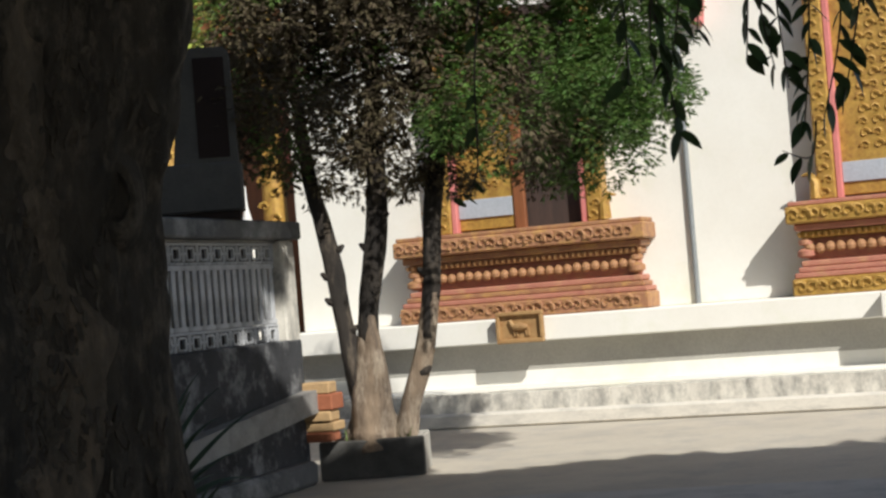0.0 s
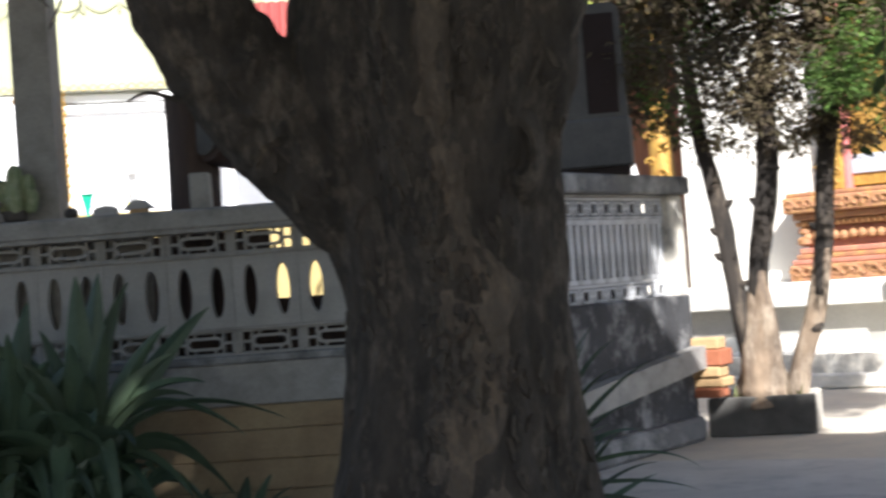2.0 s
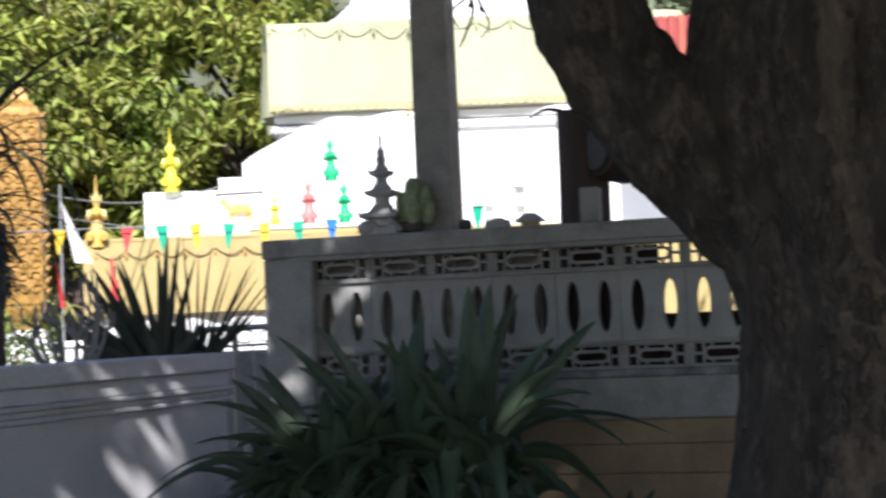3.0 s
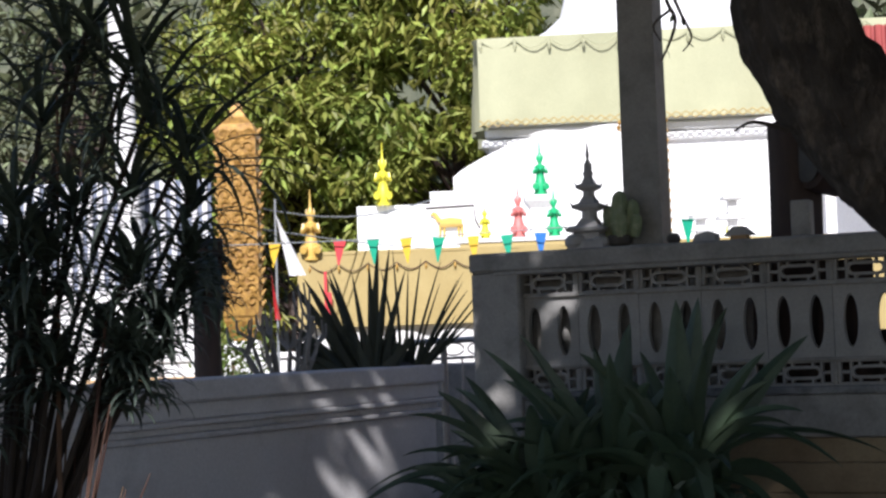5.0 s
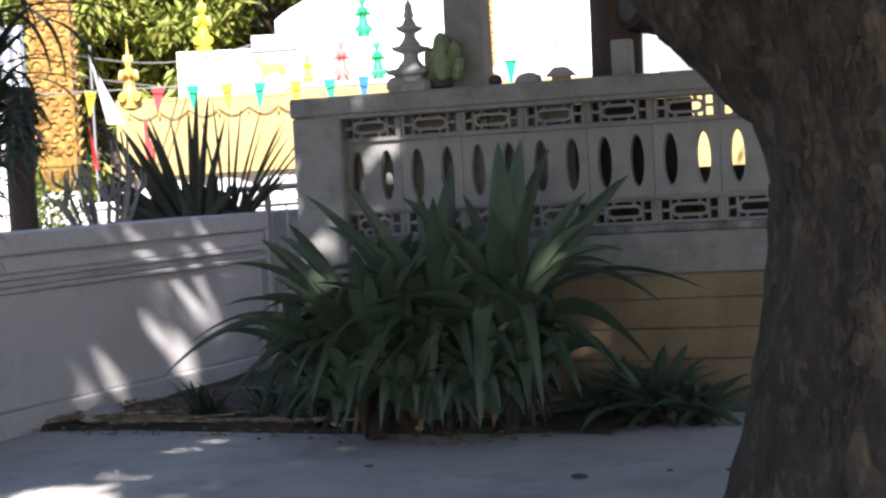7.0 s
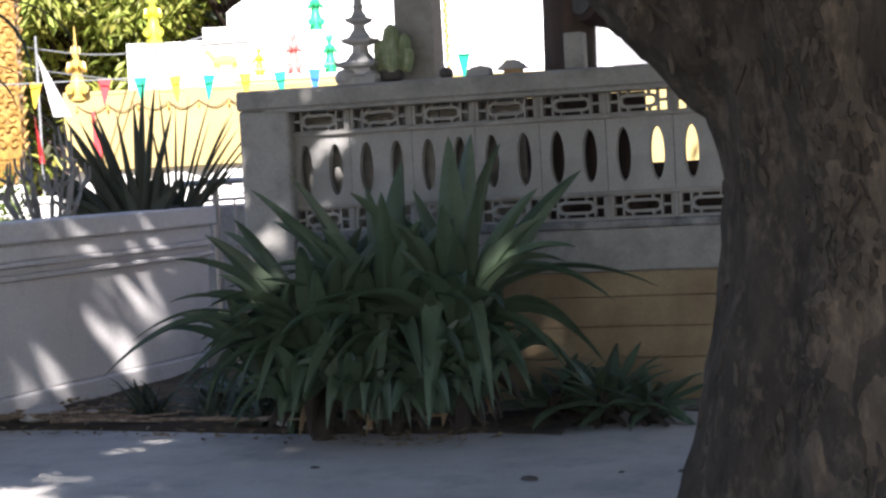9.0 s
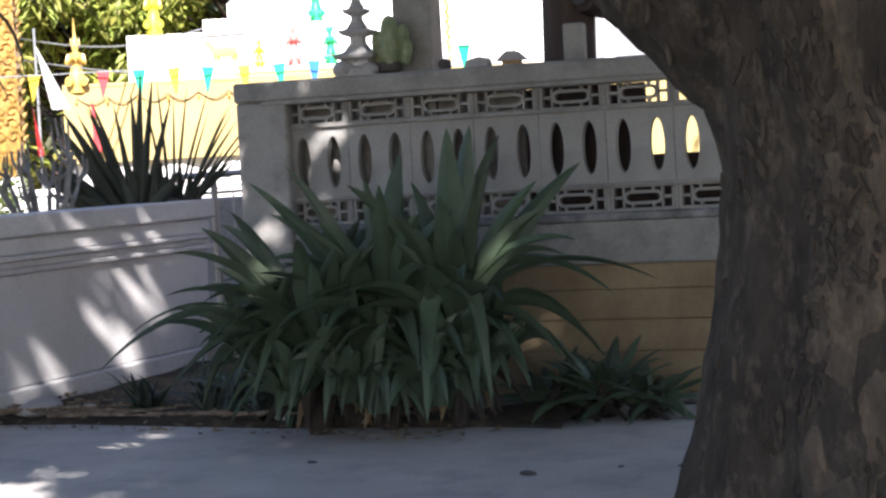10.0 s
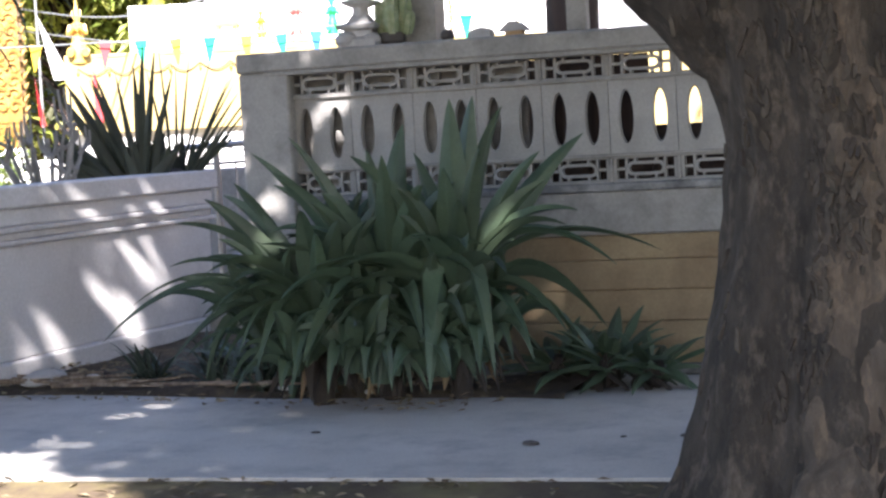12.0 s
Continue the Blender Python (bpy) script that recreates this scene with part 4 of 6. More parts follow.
agave_clump(pose(-4.3, 8.45, 0.05, 0, 0, 26.5), [(0.1, 0.0, 0.62, 42, 0.86, RIGHT_HEAD), (-0.28, 0.08, 0.56, 44, 0.9, MID_HEAD), (-0.68, 0.05, 0.46, 44, 0.84, LEFT_HEAD), (-0.1, 0.0, 0.36, 26, 0.66, ()), (-0.5, 0.0, 0.34, 26, 0.68, ()), (0.3, 0.1, 0.4, 18, 0.62, ()), (-0.95, 0.1, 0.34, 24, 0.66, ()), (-0.1, -0.2, 0.24, 22, 0.44, ()), (-0.48, -0.18, 0.24, 22, 0.44, ()), (0.2, -0.14, 0.24, 18, 0.4, ()), (-0.8, -0.12, 0.22, 18, 0.42, ()), (0.0, -0.24, 0.14, 14, 0.32, ()), (-0.34, -0.24, 0.14, 14, 0.32, ())], "large dark green agave with broad arching leaves on bare soil", 3)
for x, y, z in ((-5.9, 8.6, 0.02), (-6.5, 8.7, 0.02), (-5.05, 8.5, 0.02), (-6.2, 9.0, 0.02), (-5.5, 8.55, 0.02), (-5.65, 8.85, 0.02), (-5.25, 8.75, 0.02), (-6.0, 8.85, 0.02)):
    weed = thing("low_weed", pose(x, y, z, 0, 0, R.uniform(0, 360)), "low dark leafy weed on the soil bed", "weed", "weeds on the bed")
    g = Mesh()
    for k in range(44):
        g.blade((R.uniform(-0.12, 0.12), R.uniform(-0.08, 0.08), 0.0), R.uniform(0, 360), R.uniform(10, 75), R.uniform(0.14, 0.36), R.uniform(0.025, 0.065), R.uniform(20, 80), 5, 0.3, 0.0, 0, 0.45)
    part("leaves", g, STRAP, weed)
    for k in range(4):
        part("stalk", Mesh().tube([(0.03 * k - 0.05, 0, -0.03), (0.05 * k - 0.08, 0.02, 0.1), (0.09 * k - 0.14, 0.01, 0.2)], [0.006, 0.005, 0.003], 5), CANE, weed)
agave(pose(-5.35, 8.75, 0.0), [(0, 0, 0.2, 18, 0.55, -5, 60), (-0.4, 0.1, 0.15, 14, 0.45, -5, 50), (0.4, 0.05, 0.15, 14, 0.5, -5, 55)], 0.09, 15, "low green plant on the soil beside the agave")
agave(pose(-3.5, 8.95, 0.0), [(0, 0, 0.2, 26, 0.42, -5, 60), (-0.3, 0.0, 0.17, 22, 0.4, -5, 55), (0.25, 0.05, 0.15, 18, 0.36, -5, 50)], 0.085, 5, "small dark low plant at the foot of the ochre wall")
agave(pose(-1.45, 7.5, -0.05, 0, 0, 40), [(0, 0, 0.85, 40, 0.66, -20, 80), (0.1, 0, 0.5, 24, 0.6, -20, 60)], 0.045, 8, "dark narrow-leaved plant behind the big trunk")


# ---- temple ----
FT = pose(0, 19.08, 0, 0, 0, -21)
temple = thing("temple_wall", FT, "white limewashed temple wall on a stepped plinth", "temple", kind="structure")
part("wall", Mesh().box((3.43, 0.8, 4.0), (11.14, 0.4, 5.64), b=0.01), LIME, temple)
part("ledge", Mesh().box((1.36, 0.42, 1.04), (7.0, 0.84, 0.28), b=0.015), LIME, temple, "white projecting ledge")
# one face split at the shadow's edge: white below, painted ledge shade above
part("course", Mesh().box((3.4, 0.598, 0.475), (11.2, 0.704, 0.188), b=0.005), LIME, temple)
part("recess", Mesh().box((3.4, 0.6, 0.735), (11.2, 0.7, 0.33), b=0.005), GREY_AND_SHADE, temple, "recessed band with the ledge's shade as its grey")
part("ledge", Mesh().box((6.9, 0.3, 1.04), (4.05, 1.1, 0.281), b=0.015), LIME, temple)
kerb = thing("temple_kerb", FT, "low stained whitewashed kerb along the temple", "kerb", kind="structure")
for k in range(9):
    x = -3.3 + 1.5 * k
    part("kerb_block", Mesh().box((x, 0.02, 0.17 + 0.004 * (k % 3)), (1.499, 0.75 + 0.003 * (k % 2), 0.38), b=0.003), KERB_WHITE, kerb)
part("lower_step", Mesh().box((2.7, -0.42, 0.08), (13.5, 0.2, 0.16), b=0.02), WASH, kerb, "paler lower step")
part("upper_lip", Mesh().box((2.7, 0.1, 0.385), (13.5, 0.5, 0.045), b=0.01), LIME, kerb)
solid("drain_pipe", Mesh().tube([(2.8, 0.56, 1.18), (2.8, 0.56, 6.5)], [0.032, 0.032], 12), PIPE, FT, "thin grey drain pipe on the white wall", "pipe", smooth=True)

# relief plaque on the ledge
plq = thing("relief_plaque", FT @ pose(0.895, -0.085, 1.075), "small square golden brown relief plaque on the ledge", "plaque")
part("panel", Mesh().box((0, 0.03, 0), (0.5, 0.09, 0.31), b=0.01), TAN_GILT, plq)
for s in (-1, 1):
    part("rim", Mesh().box((0, -0.03, s * 0.155), (0.56, 0.07, 0.045), b=0.012), TAN_GILT, plq)
    part("rim", Mesh().box((s * 0.258, -0.03, 0), (0.045, 0.07, 0.265), b=0.012), TAN_GILT, plq)
rel = Mesh()
rel.tube([(-0.08, -0.03, 0.0), (0.0, -0.04, 0.01), (0.09, -0.03, 0.0)], [0.035, 0.05, 0.03], 10).tube([(-0.08, -0.03, 0.01), (-0.12, -0.03, 0.08)], [0.03, 0.022], 8)
for x in (-0.08, -0.05, 0.06, 0.09):
    rel.tube([(x, -0.025, 0), (x + 0.01, -0.025, -0.1)], [0.016, 0.012], 7)
part("relief", rel, TAN_GILT, plq, "raised ornament", smooth=True)


def scroll(g, x, y, z, s, flip=1):
    """A curled ornament of raised plaster."""
    pts, rad = [], []
    for k in range(9):
        a = k * 0.75
        q = s * (0.5 - 0.05 * k)
        pts.append((x + flip * q * math.cos(a), y, z + q * math.sin(a)))
        rad.append(s * (0.16 - 0.01 * k))
    g.tube(pts, rad, 5)


SHARED = {}


def scroll_data(mt, flip):
    if (mt.name, flip) not in SHARED:
        g = Mesh()
        scroll(g, 0, 0, 0, 1, 1 if flip else -1)
        SHARED[mt.name, flip] = g.data("carved_scroll", mt, True)
    return SHARED[mt.name, flip]


def drop_data(mt):
    if (mt.name, "drop") not in SHARED:
        SHARED[mt.name, "drop"] = Mesh().lathe([(0.006, -0.03), (0.027, 0), (0.027, 0.03)], 7).data("drop", mt)
    return SHARED[mt.name, "drop"]


LOTUS = Mesh().lathe([(0.25, -0.5), (0.62, -0.3), (0.7, 0.0), (0.5, 0.32), (0.12, 0.5)], 9).data("lotus_petal", RED_GOLD, True)


def pedestal(x0, x1, body, gilt, label, seed):
    """A moulded window pedestal: bands, lotus row, corbels and carved slab."""
    r = random.Random(seed)
    p = thing("window_pedestal", FT @ pose((x0 + x1) / 2, 0, 1.18), label, "window pedestal", "window pedestals")
    w = x1 - x0
    rows = (("base_band", 0.0, 0.19, w - 0.03, 0.1, gilt), ("base_step", 0.19, 0.25, w - 0.08, 0.14, ROSE), ("base_step", 0.25, 0.31, w - 0.16, 0.18, body), ("base_step", 0.31, 0.38, w - 0.22, 0.22, ROSE), ("waist", 0.38, 0.62, w - 0.36, 0.3, ROSE), ("corbel", 0.62, 0.7, w - 0.24, 0.22, gilt), ("corbel", 0.7, 0.78, w - 0.14, 0.16, body), ("top_slab", 0.78, 0.97, w, 0.06, gilt), ("sill", 0.97, 1.02, w - 0.06, 0.1, body))
    for nm, z0, z1, ww, y, mt in rows:
        part(nm, Mesh().box((0, (y + 0.6) / 2, (z0 + z1) / 2), (ww, 0.6 - y, z1 - z0 - 0.002), b=0.018), mt, p)
    n = int((w - 0.5) / 0.105)
    for k in range(n + 1):
        x = -(w - 0.42) / 2 + (w - 0.42) * k / n
        part("lotus_petal", LOTUS, None, p, m=pose(x, 0.25, 0.51 + r.uniform(-0.008, 0.008), 0, r.uniform(-10, 10), 0) @ Matrix.Diagonal((0.085, 0.075, 0.115, 1)))
    for s in (-1, 1):
        for z, q in ((0.46, 0.1), (0.58, 0.08)):
            part("corner_boss", Mesh().lathe([(0.3, -0.5), (1, -0.25), (1, 0.2), (0.4, 0.5)], 10, pose(s * (w / 2 - 0.17), 0.28, z) @ Matrix.Diagonal((q, q, q * 1.2, 1))), body, p, smooth=True)
    for z, yy, ww, mt in ((0.095, 0.098, w - 0.1, gilt), (0.875, 0.058, w - 0.06, gilt)):
        k, x = 0, -ww / 2 + 0.06
        while x < ww / 2 - 0.04:
            part("carved_scroll", scroll_data(mt, k % 2), None, p, m=pose(x, yy - 0.006, z, r.uniform(-12, 12), r.uniform(-40, 40), 0) @ Matrix.Scale(r.uniform(0.13, 0.17), 4))
            k, x = k + 1, x + 0.115
    for k in range(int(w / 0.07)):
        x = -w / 2 + 0.12 + 0.07 * k
        if x < w / 2 - 0.1:
            part("drop", drop_data(gilt), None, p, m=pose(x, 0.2, 0.655))
    return p


pedestal(-0.66, 2.37, RED_GOLD, RED_GOLD, "reddish brown moulded plaster pedestal under a temple window", 1)
pedestal(3.92, 6.95, ROSE, GOLD, "gilded and rose moulded pedestal under a temple window", 2)


def window(x0, x1, label, shut):
    """A temple window: carved gilt frame, rose edging, shutters and dark inside."""
    w = x1 - x0
    p = thing("temple_window", FT @ pose((x0 + x1) / 2, 0.4, 2.2), label, "window", "temple windows")
    h = 2.6
    part("dark_panel", Mesh().box((0, 0.17, h / 2), (w - 0.3, 0.05, h), b=0.004), DARK_WOOD, p, "dark opening")
    for s in (-1, 1):
        part("gilt_post", Mesh().box((s * (w / 2 - 0.1), 0.06, h / 2), (0.2, 0.26, h), b=0.02), GOLD, p, "carved gilt post")
        part("rose_edging", Mesh().box((s * (w / 2 - 0.235), 0.05, h / 2), (0.07, 0.2, h), b=0.012), PINK, p, "rose painted edging")
        for k in range(20):
            part("carved_scroll", scroll_data(GOLD, (k + s) % 2), None, p, m=pose(s * (w / 2 - 0.1) + (0.03 if k % 2 else -0.03), -0.075, 0.08 + 0.13 * k) @ Matrix.Scale(0.12, 4))
        fin = Mesh()
        fin.tube([(s * (w / 2 + 0.02), -0.06, 0.02), (s * (w / 2 + 0.02), -0.06, 0.2), (s * (w / 2 + 0.08), -0.06, 0.3), (s * (w / 2 + 0.16), -0.06, 0.28)], [0.07, 0.06, 0.035, 0.01], 8)
        part("finial", fin, GOLD, p, "gilt curled finial", smooth=True)
    for s in shut:
        sh = part("shutter", Mesh().box((s * (w / 4 - 0.09), 0.08, h / 2), (w / 2 - 0.26, 0.05, h - 0.06), b=0.01), GOLD, p, "gilded shutter")
        part("grey_square", Mesh().box((s * (w / 4 - 0.09), 0.045, 0.28), (w / 2 - 0.36, 0.03, 0.22), b=0.006), BLUE_GREY, sh)
        for k in range(15):
            for j in range(3):
                part("carved_scroll", scroll_data(GOLD, (j + k) % 2), None, sh, m=pose(s * (w / 4 - 0.09) + 0.14 * (j - 1), 0.05, 0.55 + 0.13 * k) @ Matrix.Scale(0.12, 4))
    part("mullion", Mesh().box((0, 0.06, h / 2), (0.14, 0.08, h), b=0.012), WOOD, p, "red-brown wooden post")
    return p


window(-0.2, 1.85, "gilded temple window with rose edging and one open leaf", (-1,))
window(4.25, 6.6, "gilded temple window with carved shutters and rose edging", (-1, 1))

# porch end left of the white wall
porch = thing("temple_porch", FT @ pose(-2.14, 0, 0), "shaded temple porch with gilt columns and red panels", "porch", kind="structure")
part("back_wall", Mesh().box((-2.2, 2.4, 3.2), (4.4, 0.3, 6.4), b=0.01), WOOD, porch, "dark red back wall")
part("floor", Mesh().box((-2.2, 1.2, 0.58), (4.4, 2.2, 1.16), b=0.015), GREY_AND_SHADE, porch)
for x in (-0.42, -1.9, -3.4):
    part("gilt_column", Mesh().tube([(x, 0.9, 1.16), (x, 0.9, 1.5), (x, 0.9, 6.0)], [0.2, 0.16, 0.14], 14), GOLD, porch, "gilt column", smooth=True)
    g = Mesh()
    for k in range(26):
        scroll(g, x + (0.07 if k % 2 else -0.07), 0.75, 1.5 + 0.16 * k, 0.15, 1 if k % 2 else -1)
    part("column_carving", g, GOLD, porch, smooth=True)
part("pink_panel", Mesh().box((-0.25, 1.2, 3.7), (0.3, 0.05, 0.7), b=0.01), PINK, porch, "pink panel")
for x, z in ((-0.62, 2.3),):
    part("white_finial", Mesh().lathe([(0.09, 0), (0.12, 0.08), (0.05, 0.2), (0.07, 0.3), (0.02, 0.5), (0.01, 0.75)], 12, pose(x, 0.5, z)), WHITE, porch, "white urn finial", smooth=True)
    part("finial_post", Mesh().box((x, 0.5, (z + 1.16) / 2), (0.2, 0.2, z - 1.16), b=0.01), LIME, porch)
solid("eave_bracket", Mesh().prism([(3.02, 4.3), (3.12, 4.3), (3.2, 5.2), (2.98, 5.2)], 0.35, 0.6), PINK, FT, "pink painted eave bracket on the white wall", "bracket")

# ---- three-stemmed conifer in a planter ----
planter = thing("planter_box", pose(-0.72, 14.45, 0, 0, 0, -4), "low square grey concrete planter holding the tree", "planter")
# the front side carries its shade in a darker concrete colour
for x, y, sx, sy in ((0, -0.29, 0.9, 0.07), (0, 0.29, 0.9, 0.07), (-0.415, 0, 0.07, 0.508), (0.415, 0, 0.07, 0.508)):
    part("side", Mesh().box((x, y, 0.16), (sx, sy, 0.33), b=0.012), SHADED_CONCRETE if y < 0 else GREY_AND_SHADE, planter)
part("soil", Mesh().box((0, 0, 0.14), (0.756, 0.506, 0.26), b=0.01), SOIL, planter)


def gnarl(a, t):
    return 1 + 0.1 * math.sin(3 * a + 6 * t) + 0.12 * noise.noise(Vector((math.cos(a) * 2.5, math.sin(a) * 2.5, t * 14)))


conifer = thing("conifer_tree", pose(-0.65, 14.4, 0.25), "three-stemmed conifer with peeling bark and half-withered crown", "tree")
CP = Vector((-0.65, 14.4, 0.25))


def stem(rows, seg=16, mt=PALE_BARK):
    p, r = smooth_path([(x - CP.x, y - CP.y, z - CP.z, q) for x, y, z, q in rows], 9)
    return part("stem", Mesh().tube(p, r, seg, gnarl), mt, conifer, smooth=True)


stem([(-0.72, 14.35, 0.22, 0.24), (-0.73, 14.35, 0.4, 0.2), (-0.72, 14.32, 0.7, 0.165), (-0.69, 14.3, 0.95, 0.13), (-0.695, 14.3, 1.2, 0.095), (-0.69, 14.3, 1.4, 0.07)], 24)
# upper stems take the bark colour that holds the crown's shade
stem([(-0.78, 14.35, 0.5, 0.1), (-0.86, 14.3, 1.0, 0.085), (-0.92, 14.3, 1.45, 0.075), (-0.95, 14.3, 1.75, 0.08), (-1.02, 14.3, 2.2, 0.072), (-1.1, 14.3, 2.6, 0.065), (-1.16, 14.3, 3.3, 0.05), (-1.2, 14.3, 4.2, 0.03)], 18, SHADED_BARK)
stem([(-0.69, 14.33, 0.9, 0.09), (-0.7, 14.3, 1.35, 0.088), (-0.6, 14.3, 1.9, 0.095), (-0.53, 14.3, 2.4, 0.09), (-0.5, 14.3, 3.2, 0.07), (-0.4, 14.3, 4.4, 0.04)], 18, SHADED_BARK)
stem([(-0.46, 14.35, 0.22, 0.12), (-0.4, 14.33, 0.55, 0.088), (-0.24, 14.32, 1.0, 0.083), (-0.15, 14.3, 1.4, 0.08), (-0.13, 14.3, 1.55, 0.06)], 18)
stem([(-0.2, 14.3, 1.15, 0.07), (-0.13, 14.3, 1.6, 0.08), (-0.06, 14.3, 2.3, 0.08), (0.05, 14.3, 2.9, 0.07), (0.2, 14.3, 3.6, 0.05), (0.3, 14.3, 4.5, 0.03)], 18, SHADED_BARK)
for x, z in ((-0.93, 1.5), (-0.95, 1.72), (-0.97, 1.95), (-0.68, 1.55), (-0.6, 1.95), (-0.56, 2.2), (-0.12, 1.7), (-0.9, 1.25), (-0.3, 0.85)):
    d = R.choice((-1, 1))
    part("stub", Mesh().tube([(x - CP.x, 14.3 - CP.y, z - CP.z), (x + d * 0.08 - CP.x, 14.27 - CP.y, z + 0.02 - CP.z), (x + d * 0.115 - CP.x, 14.25 - CP.y, z + 0.05 - CP.z)], [0.05, 0.036, 0.014], 7), SHADED_BARK, conifer)
for k in range(9):
    a = -2.8 + 0.32 * k
    part("root", Mesh().tube([(-0.07 + 0.14 * math.cos(a), 0.14 * math.sin(a), 0.3), (-0.07 + 0.22 * math.cos(a), 0.14 * math.sin(a), 0.12), (-0.07 + 0.29 * math.cos(a), 0.16 * math.sin(a), -0.02)], [0.045, 0.04, 0.025], 8, gnarl), PALE_BARK, conifer, smooth=True)
for k in range(26):
    a = R.choice(((-1.2, 3.0), (-0.5, 2.9), (0.1, 3.0), (-1.1, 2.6)))
    z = a[1] + R.uniform(0.3, 1.5)
    dx, dy, dz = R.uniform(-1, 1.6), R.uniform(-0.8, 0.8), R.uniform(-0.1, 0.5)
    p, r = smooth_path([(a[0] - CP.x, 14.3 - CP.y, z - CP.z, 0.022), (a[0] + dx * 0.5 - CP.x, 14.3 + dy * 0.5 - CP.y, z + dz * 0.7 - CP.z, 0.014), (a[0] + dx - CP.x, 14.3 + dy - CP.y, z + dz * 0.6 - CP.z, 0.005)], 5)
    part("branch", Mesh().tube(p, r, 6), DARK_WOOD, conifer)


def sprays(clusters, per, seed, s0=0.05, s1=0.12, hang=0.0):
    """Feathery sprays round cluster centres (x, y, z, radius)."""
    r, g = random.Random(seed), Mesh()
    for x, y, z, q in clusters:
        for k in range(int(per * q * q * 10)):
            d = Vector((r.gauss(0, 1), r.gauss(0, 1), r.gauss(0, 1))).normalized() * q * r.uniform(0.25, 1.0) ** 0.6
            p = Vector((x, y, z)) + d - CP
            yaw = math.atan2(d.y, d.x) + r.uniform(-0.6, 0.6)
            pit = -math.asin(max(-1, min(1, d.z / (d.length + 1e-6)))) * 0.4 + r.uniform(-0.5, 0.6) + hang
            l = r.uniform(s0, s1)
            for j in range(4):
                g.leaf(p, yaw + (j - 1.5) * 0.42, pit + r.uniform(-0.25, 0.25), r.uniform(-1, 1), l * r.uniform(0.7, 1.1), l * 0.2)
    return g


green, brown = [], []
for k in range(680):
    x, z = R.uniform(-1.75, 2.1), R.uniform(2.3, 5.4)
    edge = 2.72 - 0.1 * abs(x + 0.3) if x < 0.2 else 2.62 - 0.3 * min(1, (x - 0.2) / 1.1) + max(0, x - 1.3) * 0.45
    if z < edge + 0.12 or (x > 1.4 and (x - 1.2) ** 2 / 0.85 + (z - 3.5) ** 2 / 2.2 > 1):
        continue
    withered = x < 0.0 and R.random() < 0.74 or x < 1.2 and R.random() < 0.24
    if x < -0.1 and R.random() < 0.12:
        continue
    (brown if withered else green).append((x, 14.3 + R.uniform(-1.5 if z < 3.2 else -0.8, 0.6), z, R.uniform(0.15, 0.29)))
for k in range(46):
    brown.append((R.uniform(-1.35, 0.35), 14.3 + R.uniform(-0.5, 0.4), R.uniform(2.42, 2.85), R.uniform(0.08, 0.15)))
for x, z, q in ((1.9, 2.85, 0.25), (1.72, 2.57, 0.22), (1.48, 2.42, 0.2), (1.2, 2.45, 0.22), (0.9, 2.6, 0.24), (1.6, 2.9, 0.3), (1.85, 3.2, 0.28), (1.3, 2.8, 0.28), (0.5, 2.65, 0.22), (1.75, 3.6, 0.3)):
    green.append((x, 14.0, z, q))
part("crown", sprays(green, 330, 11, 0.03, 0.085, 0.1), NEEDLE, conifer, "green feathery crown")
part("withered_crown", sprays(brown, 270, 12, 0.035, 0.1, 0.45), BROWN_NEEDLE, conifer, "brown withered sprays")
tuft = Mesh()
for k in range(40):
    tuft.blade((R.uniform(-0.32, 0.3), R.uniform(-0.22, -0.1), 0.0), R.uniform(0, 360), R.uniform(40, 85), R.uniform(0.08, 0.2), 0.015, 40, 4)
part("weeds", tuft, BUSH, conifer, "small weeds at the foot")

# ---- monument on the side wall ----
mon = thing("stone_monument", FS @ pose(-1.32, 0.2, 2.226, 0, 0, -66), "dark grey stone block monument on the side wall coping", "monument")
# near-black slab stands in for the shadow gap under the lower block
part("base", Mesh().box((0, 0, 0.03), (0.64, 0.3, 0.06), b=0.01), DARK, mon)
part("lower_block", Mesh().box((0, 0, 0.25), (0.7, 0.36, 0.38), b=0.015), SLATE, mon)
part("upper_block", Mesh().prism([(-0.17, 0.44), (0.33, 0.44), (0.31, 1.3), (0.27, 1.34), (-0.02, 1.34), (-0.06, 1.3)], -0.15, 0.15), SLATE, mon)
part("inset", Mesh().box((0.15, -0.15, 0.87), (0.24, 0.02, 0.78), b=0.006), DARK, mon, "black inset panel")

# ---- pillar, post and things on the coping ----
pil = thing("terrace_pillar", pose(-4.86, 9.53, 0.84, 0, 0, 12), "square grey painted concrete terrace pillar", "pillar", kind="structure")
part("shaft", Mesh().lathe([(0.128, 0), (0.116, 3.6)], square=True), GREY_PAINT, pil)
solid("wooden_post", Mesh().tube([(0, 0, 0), (0.0, 0, 0.9), (0.01, 0, 1.95)], [0.17, 0.16, 0.17], 18, gnarl), DARK_WOOD, pose(-3.99, 9.88, 0.84), "dark brown rough wooden post behind the balustrade", "post", smooth=True)
drum = thing("wooden_drum", pose(-3.84, 9.73, 2.52, 0, 0, 61), "dark wooden drum with a dull grey skin lashed to the post", "drum")
part("body", Mesh().tube([(t * 0.54, 0, 0.04 * t) for t in (0, 0.12, 0.4, 0.7, 0.9, 1)], [0.17, 0.2, 0.235, 0.235, 0.21, 0.18], 26), DARK_WOOD, drum, smooth=True)
part("skin", Mesh().lathe([(0.13, 0), (0.13, 0.012), (0.11, 0.02), (0.05, 0.024)], 24, pose(0.0, 0, 0, 0, -90, 0)), SLATE, drum, "dull grey drum skin", smooth=True)
